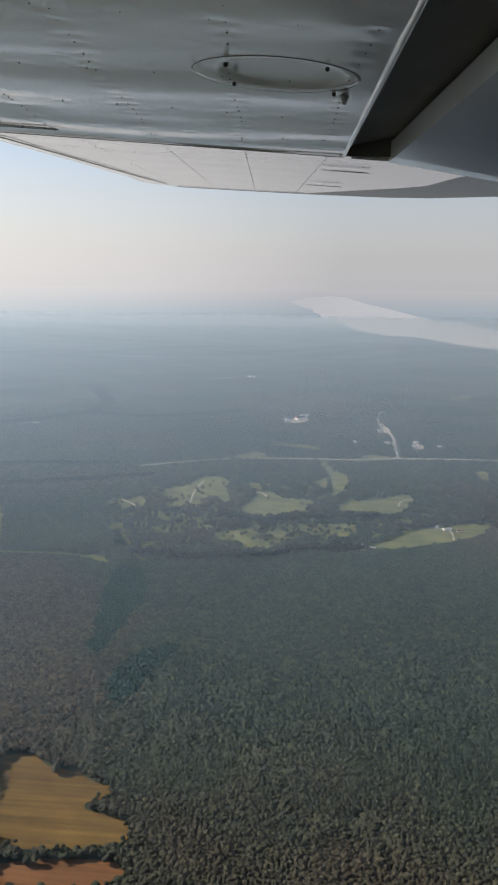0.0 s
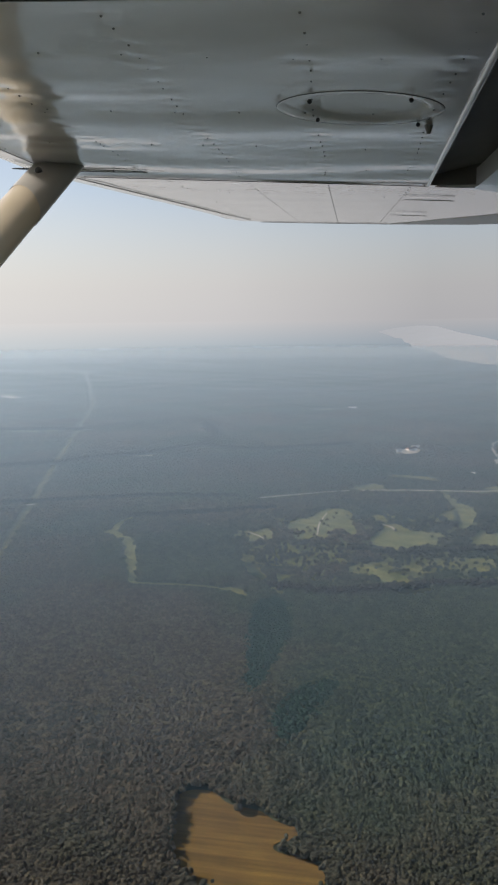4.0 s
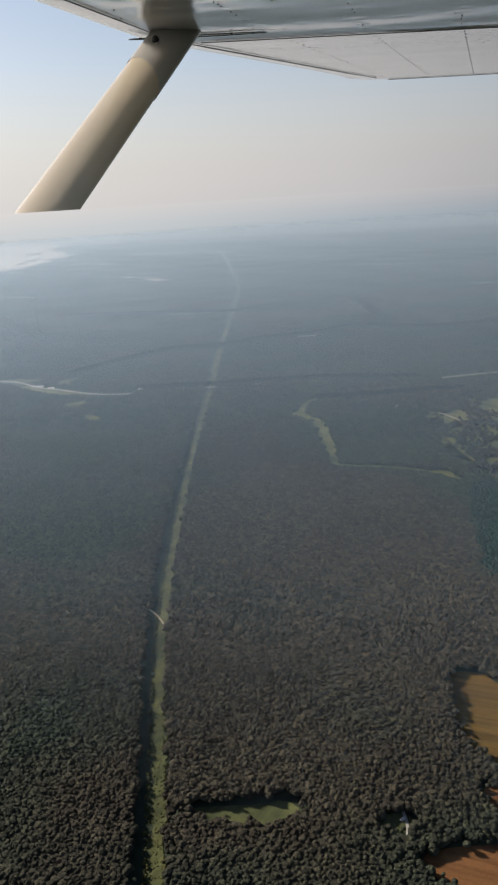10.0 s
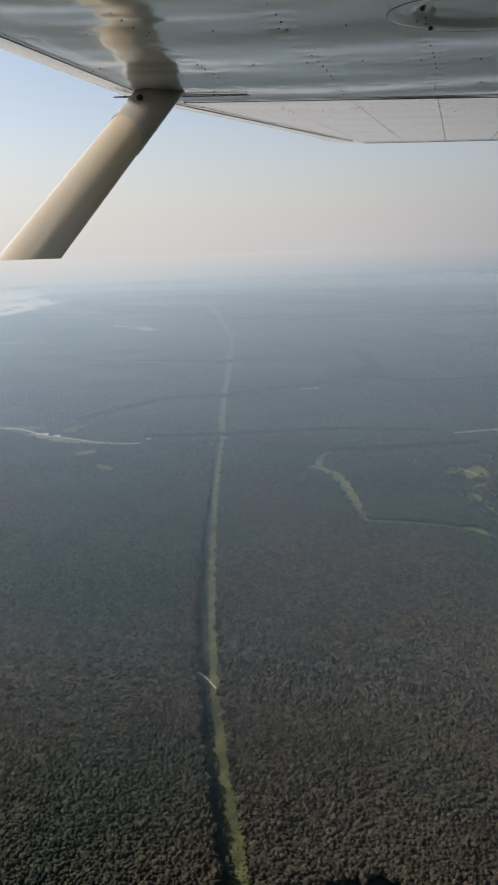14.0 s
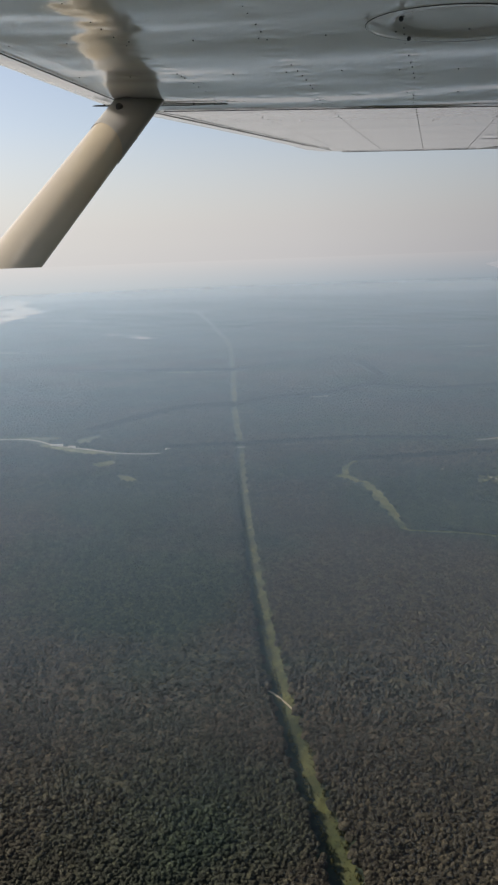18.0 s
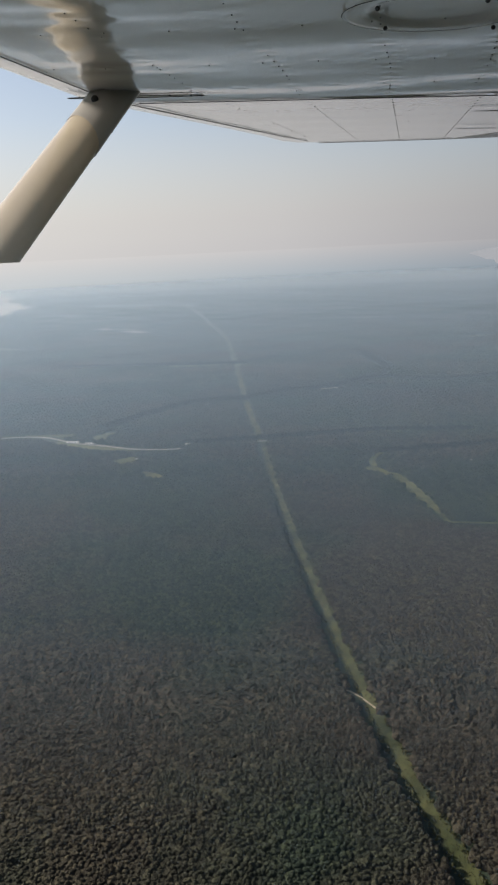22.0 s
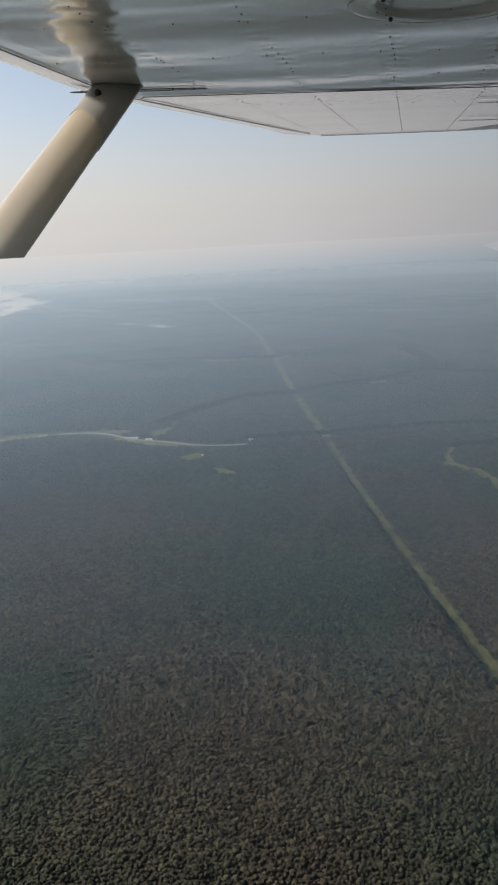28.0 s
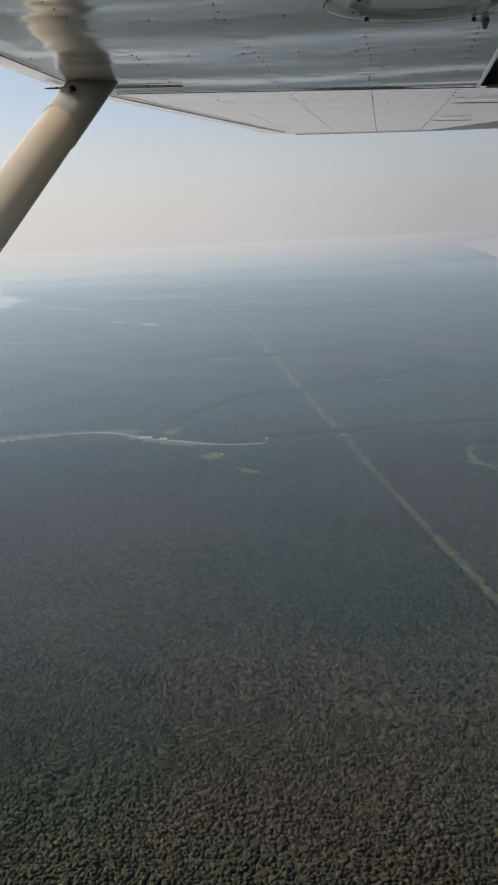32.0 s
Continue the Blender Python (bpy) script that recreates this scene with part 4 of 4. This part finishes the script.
RIVETS = [(x, y) for x in (-0.58, -0.30, -0.05, 0.165) for y in np.arange(1.0, 2.38, 0.06)]
RIVETS += [(x, y) for y in (1.17, 1.52, 1.86, 2.16) for x in np.arange(-0.82, 0.17, 0.125)]
RIVETS = [(x + 0.005 * math.sin(97 * y), y + 0.008 * math.sin(61 * y + 9 * x)) for x, y in RIVETS]
RIVETS += [(x, KINK + 0.012) for x in np.arange(-0.8, 0.235, 0.045)]
OUTER = [(x, y) for x in (-0.55, -0.30, -0.05, 0.20) for y in np.arange(2.5, 5.0, 0.09)]
OUTER += [(leading(y) + 0.012, y) for y in np.arange(2.45, 5.2, 0.06)]
OUTER += [(-0.855, y) for y in np.arange(1.0, 2.2, 0.08)]
OUTER += [(x, y) for y in (2.9, 3.45, 4.0, 4.5) for x in np.arange(-0.7, 0.25, 0.14)]


def skin(name, y0, y1, nx, ny, outer, label):
    bm = bmesh.new()
    rows = []
    for j in range(ny + 1):
        row = []
        for i in range(nx + 1):
            v = j / ny
            x0 = leading(y0 + v * (min(y1, 5.35) - y0))
            x = x0 + (trailing(y0 + v * (y1 - y0)) - x0) * i / nx
            y = y0 + v * ((tip(x) if outer else y1) - y0)
            z = skin_z(x, y) + wave(x, y) * (0.15 if outer else 1.0)
            if not outer:
                e = ((x - 0.04) / 0.115) ** 2 + ((y - 1.475) / 0.092) ** 2
                z += 0.007 * min(1.0, max(0.0, (1.0 - e) / 0.16))
                for rx, ry in RIVETS:
                    d2 = (x - rx) ** 2 + (y - ry) ** 2
                    if d2 < 0.0016:
                        z += 0.0011 * math.exp(-d2 / 0.0003)
            row.append(bm.verts.new((x, y, z)))
        rows.append(row)
    for j in range(ny):
        for i in range(nx):
            bm.faces.new((rows[j][i], rows[j + 1][i], rows[j + 1][i + 1], rows[j][i + 1]))
    return part(name, bm, PAINT, aircraft, label, True)


skin("lower_skin", 0.96, KINK, 150, 170, False, "rippled glossy white lower wing skin")
skin("outer_skin", KINK + 0.004, 5.3, 50, 90, True, "pale outer wing panel")


def leading_edge():
    """The rounded nose and the upper skin, swept along the span."""
    bm = bmesh.new()
    rows = []
    for y in [0.96 + 0.143 * k for k in range(31)]:
        x0 = leading(y)
        z0 = skin_z(x0, y)
        t = 0.17 if y < KINK else 0.17 - 0.045 * (y - KINK)
        prof = [(x0, z0)]
        for k in range(1, 9):
            a = math.pi * k / 8
            prof.append((x0 - 0.165 * math.sin(a) ** 0.8 * (1.0 if k < 5 else 0.9), z0 + 0.06 * 0.165 * math.sin(a) * (k < 4) + t * 0.5 * (1 - math.cos(a)) * 0.8))
        prof += [(x0 + 0.4, z0 + t), (0.3, skin_z(0.3, y) + 0.09)]
        rows.append([bm.verts.new((x, y, z)) for x, z in prof])
    for a, b in zip(rows[:-1], rows[1:]):
        for i in range(len(a) - 1):
            bm.faces.new((a[i], a[i + 1], b[i + 1], b[i]))
    bmesh.ops.recalc_face_normals(bm, faces=bm.faces)
    return part("leading_edge", bm, PAINT, aircraft, "rounded white leading edge", True)


leading_edge()


def rivet_heads(name, places, r):
    V, T = [], []
    ring = [(math.cos(a), math.sin(a)) for a in np.linspace(0, 2 * math.pi, 8, endpoint=False)]
    for x, y in places:
        z, b = skin_z(x, y), len(V)
        V.append((x, y, z - r * 0.7))
        V += [(x + 0.7 * r * c, y + 0.7 * r * s, z - r * 0.5) for c, s in ring] + [(x + r * c, y + r * s, z + r * 0.4) for c, s in ring]
        T += [(b, b + 1 + (i + 1) % 8, b + 1 + i) for i in range(8)]
        for i in range(8):
            p, q = b + 1 + i, b + 1 + (i + 1) % 8
            T += [(p, q, q + 8), (p, q + 8, p + 8)]
    return tagged(mesh_arrays(name, np.array(V), np.array(T), RIVET, aircraft, True), "small grey rivet heads in rows", kind="stuff")


rivet_heads("rivets", RIVETS, 0.0021)
rivet_heads("outer_rivets", OUTER, 0.0026)


def tube(line, rx, rz, sides=28, power=1.0):
    """An elliptic tube along a straight line, chord along x."""
    bm = bmesh.new()
    rows = []
    for x, y, z in line:
        rows.append([bm.verts.new((x + rx * math.cos(a), y + rz * 0.55 * math.sin(a), z + rz * math.sin(a) * 0.85)) for a in np.linspace(0, 2 * math.pi, sides, endpoint=False)])
    for a, b in zip(rows[:-1], rows[1:]):
        for i in range(sides):
            bm.faces.new((a[i], a[(i + 1) % sides], b[(i + 1) % sides], b[i]))
    bmesh.ops.recalc_face_normals(bm, faces=bm.faces)
    return bm


strut_line = [(-0.80 - 0.1 * s, 2.2 - 1.05 * s, 0.475 - 0.68 * s) for s in np.linspace(-0.02, 1.5, 24)]
strut = part("strut", tube(strut_line, 0.072, 0.055), STRUTPAINT, aircraft, "cream white streamlined lift strut", True)


def flat_ring(cx, cy, rx, ry, width, drop, n=40):
    bm = bmesh.new()
    a = [(math.cos(t), math.sin(t)) for t in np.linspace(0, 2 * math.pi, n, endpoint=False)]
    o = [bm.verts.new((cx + rx * c, cy + ry * s, skin_z(cx + rx * c, cy + ry * s) - drop)) for c, s in a]
    i_ = [bm.verts.new((cx + (rx - width) * c, cy + (ry - width) * s, skin_z(cx + rx * c, cy + ry * s) - drop - 0.001)) for c, s in a]
    for k in range(n):
        bm.faces.new((o[k], o[(k + 1) % n], i_[(k + 1) % n], i_[k]))
    return bm


cover = part("inspection_cover", flat_ring(0.03, 1.455, 0.147, 0.125, 0.005, 0.003), PAINT, aircraft, "shallow oval access cover held by screws", True)
part("seam", flat_ring(0.03, 1.455, 0.1485, 0.1265, 0.0012, 0.0045), JOINT, cover)

for a, b in ((0.097, 0.10), (-0.092, 0.075), (-0.101, -0.065), (0.07, -0.085)):
    bm = bmesh.new()
    bmesh.ops.create_uvsphere(bm, u_segments=8, v_segments=6, radius=0.0042)
    bmesh.ops.translate(bm, verts=bm.verts, vec=(0.045 + a, 1.47 + b, skin_z(0.045 + a, 1.47 + b) - 0.005))
    part("screw", bm, DARK, cover, smooth=True)


def seam(name, line, width, label=""):
    """A thin raised strip of sealant along a skin joint."""
    bm = bmesh.new()
    rows = []
    for (x0, y0), (x1, y1) in zip(line[:-1], line[1:]):
        n = 14
        for k in range(n + (1 if (x1, y1) == line[-1] else 0)):
            x, y = x0 + (x1 - x0) * k / n, y0 + (y1 - y0) * k / n
            d = math.hypot(x1 - x0, y1 - y0)
            ox, oy = -(y1 - y0) / d * width / 2, (x1 - x0) / d * width / 2
            z = skin_z(x, y)
            rows.append([bm.verts.new((x - ox, y - oy, z - 0.002)), bm.verts.new((x, y, z - 0.0045)), bm.verts.new((x + ox, y + oy, z - 0.002))])
    for a, b in zip(rows[:-1], rows[1:]):
        for i in (0, 1):
            bm.faces.new((a[i], b[i], b[i + 1], a[i + 1]))
    return part(name, bm, JOINT, aircraft, label)


seam("nose_seam", [(-0.865, 0.96), (-0.865, KINK - 0.15)], 0.0028, "dark skin joint behind the leading edge")
seam("panel_seam", [(-0.80, KINK), (0.24, KINK)], 0.0026, "dark joint between inner and outer panel")
seam("outer_nose_seam", [(-0.84, KINK + 0.03), (-0.60, 5.0)], 0.002)
tip_edge = seam("tip_seam", [(-0.56, 5.26), (-0.2, 5.14), (0.25, 4.94)], 0.016, "dark edge of the wing tip")
tip_edge.data.materials[0] = DARK
for y in (2.86, 3.83):
    bm = flat_ring(0.295, y, 0.085, 0.02, 0.0195, 0.008)
    part("hinge_cover", bm, PAINT, aircraft, "narrow fairing over an aileron hinge", True)
    part("hinge_gap", flat_ring(0.295, y, 0.087, 0.021, 0.0012, 0.0085), DARK, aircraft)


def wire(points, r, sides=6):
    """A thin round bead along a line."""
    bm = bmesh.new()
    rows = []
    for k, p in enumerate(points):
        a, b = Vector(points[max(0, k - 1)]), Vector(points[min(len(points) - 1, k + 1)])
        d = (b - a).normalized()
        u = d.cross(Vector((0, 0, 1))).normalized()
        w = d.cross(u)
        rows.append([bm.verts.new(Vector(p) + r * (u * math.cos(q) + w * math.sin(q))) for q in np.linspace(0, 2 * math.pi, sides, endpoint=False)])
    for a, b in zip(rows[:-1], rows[1:]):
        for i in range(sides):
            bm.faces.new((a[i], a[(i + 1) % sides], b[(i + 1) % sides], b[i]))
    return bm


def strut_fairing():
    """The flat shoe where the strut meets the wing, its rubber bead, and a grey sleeve for the wing's shadow round the
    strut's end.
    """
    bm = bmesh.new()
    n = 40
    ring = [(math.cos(t), math.sin(t)) for t in np.linspace(0, 2 * math.pi, n, endpoint=False)]
    tops = [bm.verts.new((-0.77 + 0.20 * c, 2.27 + 0.013 * q, skin_z(-0.77 + 0.20 * c, 2.27) - 0.001)) for c, q in ring]
    low = [bm.verts.new((-0.77 + 0.19 * c, 2.27 + 0.010 * q, skin_z(-0.77 + 0.19 * c, 2.27) - 0.003)) for c, q in ring]
    for k in range(n):
        bm.faces.new((tops[k], tops[(k + 1) % n], low[(k + 1) % n], low[k]))
    bm.faces.new(low[::-1])
    bmesh.ops.recalc_face_normals(bm, faces=bm.faces)
    shoe = part("strut_fairing", bm, PAINT, aircraft, "white shoe where strut meets wing", True)
    bead = [(-0.77 + 0.205 * math.cos(t), 2.27 + 0.014 * math.sin(t), skin_z(-0.77 + 0.205 * math.cos(t), 2.27) - 0.003) for t in np.linspace(0, 2 * math.pi, 49)]
    part("gasket", wire(bead, 0.0009), DARK, shoe, "black rubber gasket", True)
    for x, y in ((-0.93, 2.25), (-0.87, 2.25), (-0.66, 2.25), (-0.60, 2.255)):
        bm = bmesh.new()
        bmesh.ops.create_uvsphere(bm, u_segments=10, v_segments=6, radius=0.0032)
        bmesh.ops.translate(bm, verts=bm.verts, vec=(x, y, skin_z(x, y) - 0.005))
        part("screw", bm, DARK, shoe, smooth=True)
    # sleeve added in the outline of the wing's shadow on the strut
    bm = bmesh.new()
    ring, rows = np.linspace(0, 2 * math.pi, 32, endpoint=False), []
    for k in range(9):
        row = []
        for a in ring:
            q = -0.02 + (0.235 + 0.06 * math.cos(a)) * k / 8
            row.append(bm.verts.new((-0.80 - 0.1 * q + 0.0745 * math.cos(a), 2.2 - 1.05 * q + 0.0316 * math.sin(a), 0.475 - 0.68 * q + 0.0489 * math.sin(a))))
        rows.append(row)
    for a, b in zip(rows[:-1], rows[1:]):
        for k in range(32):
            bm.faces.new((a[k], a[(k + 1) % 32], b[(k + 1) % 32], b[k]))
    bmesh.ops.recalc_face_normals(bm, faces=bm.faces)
    part("shade_sleeve", bm, STRUT_SHADE, strut, "grey sleeve for the wing's shadow on the strut end", True)
    # bolt hole on the side towards the cabin
    bm = bmesh.new()
    bmesh.ops.create_uvsphere(bm, u_segments=12, v_segments=8, radius=0.010)
    bmesh.ops.translate(bm, verts=bm.verts, vec=(-0.822, 2.092, 0.437))
    part("bolt", bm, DARK, strut, "dark bolt hole", True)
    bm = bmesh.new()
    bmesh.ops.create_uvsphere(bm, u_segments=10, v_segments=8, radius=0.006)
    bmesh.ops.translate(bm, verts=bm.verts, vec=(-0.757, 2.02, 0.345))
    part("bolt", bm, DARK, strut, smooth=True)


strut_fairing()

part("hem", wire([(trailing(y), y, skin_z(trailing(y), y)) for y in np.linspace(0.96, 2.39, 30)], 0.006, 10), PAINT, aircraft, "rolled white rear edge of the skin", True)
# plate added to cover the sky gap at the end of the flap hollow
bm = bmesh.new()
bmesh.ops.create_cube(bm, size=1)
for v in bm.verts:
    v.co = (0.23 if v.co.x < 0 else 0.80, 2.435 + 0.02 * v.co.y, skin_z(0.25, 2.43) + (0.26 if v.co.z > 0 else 0.002))
part("gap_plate", bm, COVE, aircraft, "dark plate added to close the gap at the flap hollow")
# small drain fitting beside the access cover
bm = bmesh.new()
bmesh.ops.create_cone(bm, segments=10, radius1=0.004, radius2=0.009, depth=0.016)
bmesh.ops.translate(bm, verts=bm.verts, vec=(0.165, 1.60, skin_z(0.165, 1.60) - 0.007))
part("drain_valve", bm, RIVET, aircraft, "small metal drain valve")

# aileron and flap behind the rear spar
def wedge(x0, x1, y0, y1, drop, thick, mat, name, label, lift=0.0):
    bm = bmesh.new()
    rows = []
    for k in range(13):
        y = y0 + (y1 - y0) * k / 12
        z = skin_z(x0, y) + lift
        rows.append([bm.verts.new(p) for p in ((x0, y, z), (x1, y, z - drop), (x1, y, z - drop + 0.006), (x0 + 0.04, y, z + thick), (x0, y, z + thick * 0.6))])
    for a, b in zip(rows[:-1], rows[1:]):
        for i in range(5):
            bm.faces.new((a[i], b[i], b[(i + 1) % 5], a[(i + 1) % 5]))
    bm.faces.new(rows[0])
    bm.faces.new(rows[-1][::-1])
    bmesh.ops.recalc_face_normals(bm, faces=bm.faces)
    return part(name, bm, mat, aircraft, label)


def aileron():
    """Aileron in the plane of the outer panel, with a grey wedge for its shaded side swept away behind the tip."""
    ys = [2.46 + 2.5 * k / 16 for k in range(17)]
    bm = bmesh.new()
    rows = []
    for y in ys:
        x1 = min(0.70, 0.24 + (5.03 - y) * 0.318)
        z0, z1 = skin_z(0.271, y), skin_z(x1, y)
        rows.append([bm.verts.new(p) for p in ((0.271, y, z0), (x1, y, z1), (x1, y, z1 + 0.006), (0.31, y, z0 + 0.07), (0.271, y, z0 + 0.04))])
    for a, b in zip(rows[:-1], rows[1:]):
        for i in range(5):
            bm.faces.new((a[i], b[i], b[(i + 1) % 5], a[(i + 1) % 5]))
    bm.faces.new(rows[0])
    bm.faces.new(rows[-1][::-1])
    bmesh.ops.recalc_face_normals(bm, faces=bm.faces)
    body = part("aileron", bm, PAINT, aircraft, "white aileron with a thin trailing edge")
    # wedge outlined to fit the view, coloured as the aileron's shaded side
    bm = bmesh.new()
    rows = []
    for k in range(9):
        y = 2.6 + 2.40 * k / 8
        x0 = min(0.70, 0.24 + (5.03 - y) * 0.318)
        x1 = x0 + 0.02 + 0.45 * min(1.0, (5.0 - y) / 0.4)
        rows.append([bm.verts.new(p) for p in ((x0, y, skin_z(x0, y) - 0.002), (x1, y, skin_z(x1, y) - 0.002), (x1, y, skin_z(x1, y) + 0.012), (x0, y, skin_z(x0, y) + 0.03))])
    for a, b in zip(rows[:-1], rows[1:]):
        for i in range(4):
            bm.faces.new((a[i], b[i], b[(i + 1) % 4], a[(i + 1) % 4]))
    bm.faces.new(rows[0])
    bm.faces.new(rows[-1][::-1])
    bmesh.ops.recalc_face_normals(bm, faces=bm.faces)
    part("shade_wedge", bm, AILERON_SHADE, body, "grey wedge standing in for the aileron's shaded side")


aileron()
wedge(0.385, 0.75, 0.96, 2.48, 0.06, 0.09, PAINT, "flap", "white wing flap")
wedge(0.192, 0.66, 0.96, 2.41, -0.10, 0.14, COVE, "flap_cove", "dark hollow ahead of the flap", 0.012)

# ---------------------------------------------------------------- haze over the land, thicker with distance
for start, full, end, taper, top, density in HAZE:
    bm = bmesh.new()
    bmesh.ops.create_cube(bm, size=1)
    for v in bm.verts:
        near, far = (start, end) if v.co.z < 0 else (full, taper)
        v.co = (v.co.x * 17800, far if v.co.y > 0 else near, top if v.co.z > 0 else -0.5 - 0.1 * top)
    tagged(part("haze_layer", bm, mat_haze(density)), "thin blue summer haze lying over the land", "haze", kind="structure")


# ---------------------------------------------------------------- the horizon: a glowing shell painted as bright haze over land too far to tell apart
def mat_backdrop():
    m = bpy.data.materials.new("painted_horizon_haze")
    m.use_nodes = True
    nt = m.node_tree
    nt.nodes.clear()
    out, glow = nt.nodes.new("ShaderNodeOutputMaterial"), nt.nodes.new("ShaderNodeEmission")
    sep, unit, dot = nt.nodes.new("ShaderNodeSeparateXYZ"), nt.nodes.new("ShaderNodeVectorMath"), nt.nodes.new("ShaderNodeVectorMath")
    pos = position(nt)
    nt.links.new(pos, sep.inputs[0])
    unit.operation, dot.operation = "NORMALIZE", "DOT_PRODUCT"
    dot.inputs[1].default_value = GLOW
    nt.links.new(pos, unit.inputs[0])
    nt.links.new(unit.outputs[0], dot.inputs[0])
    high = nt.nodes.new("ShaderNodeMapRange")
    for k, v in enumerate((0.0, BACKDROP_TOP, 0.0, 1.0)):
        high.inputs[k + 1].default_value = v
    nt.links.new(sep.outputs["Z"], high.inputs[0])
    # haze gradient put into the glow, brighter on the sun's side
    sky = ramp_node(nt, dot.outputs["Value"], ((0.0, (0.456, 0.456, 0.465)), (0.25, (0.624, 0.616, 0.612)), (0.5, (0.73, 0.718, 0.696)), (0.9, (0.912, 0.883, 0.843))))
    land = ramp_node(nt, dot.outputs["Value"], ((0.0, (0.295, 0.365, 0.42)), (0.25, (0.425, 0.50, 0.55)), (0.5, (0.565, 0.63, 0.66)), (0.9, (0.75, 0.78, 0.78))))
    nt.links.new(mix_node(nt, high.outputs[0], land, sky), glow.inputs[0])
    # glow dimmed at the foot to even out the seam with the haze
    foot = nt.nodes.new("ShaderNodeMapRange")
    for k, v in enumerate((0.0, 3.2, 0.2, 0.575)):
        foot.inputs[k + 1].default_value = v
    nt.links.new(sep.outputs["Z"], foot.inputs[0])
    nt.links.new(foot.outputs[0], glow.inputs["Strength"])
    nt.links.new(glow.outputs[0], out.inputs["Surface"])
    return m


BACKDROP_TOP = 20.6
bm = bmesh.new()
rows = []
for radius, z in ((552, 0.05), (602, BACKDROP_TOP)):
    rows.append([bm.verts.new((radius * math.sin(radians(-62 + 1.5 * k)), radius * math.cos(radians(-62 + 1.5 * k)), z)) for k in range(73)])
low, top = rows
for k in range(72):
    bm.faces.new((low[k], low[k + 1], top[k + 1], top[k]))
tagged(part("backdrop", bm, mat_backdrop()), "glowing shell painted as bright summer haze along the horizon", "backdrop", kind="structure")
# the last reach of the east river: an upright pale strip that glows, outlined to fit the view
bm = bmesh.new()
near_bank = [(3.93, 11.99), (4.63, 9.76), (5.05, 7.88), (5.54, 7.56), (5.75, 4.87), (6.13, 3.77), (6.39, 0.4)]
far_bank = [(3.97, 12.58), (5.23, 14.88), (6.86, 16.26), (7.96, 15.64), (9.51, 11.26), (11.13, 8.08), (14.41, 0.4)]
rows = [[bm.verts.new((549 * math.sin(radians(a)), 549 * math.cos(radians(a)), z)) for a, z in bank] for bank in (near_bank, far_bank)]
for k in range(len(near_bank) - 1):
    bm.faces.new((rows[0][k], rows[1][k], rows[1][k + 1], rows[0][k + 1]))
m, nt, b = material("far_water_glow")
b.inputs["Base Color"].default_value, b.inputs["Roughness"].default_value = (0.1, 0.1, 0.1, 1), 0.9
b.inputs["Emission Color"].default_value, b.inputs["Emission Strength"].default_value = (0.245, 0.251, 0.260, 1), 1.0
tagged(part("backdrop_river", bm, m), "upright glowing strip standing in for the far river reach", "backdrop", kind="structure")
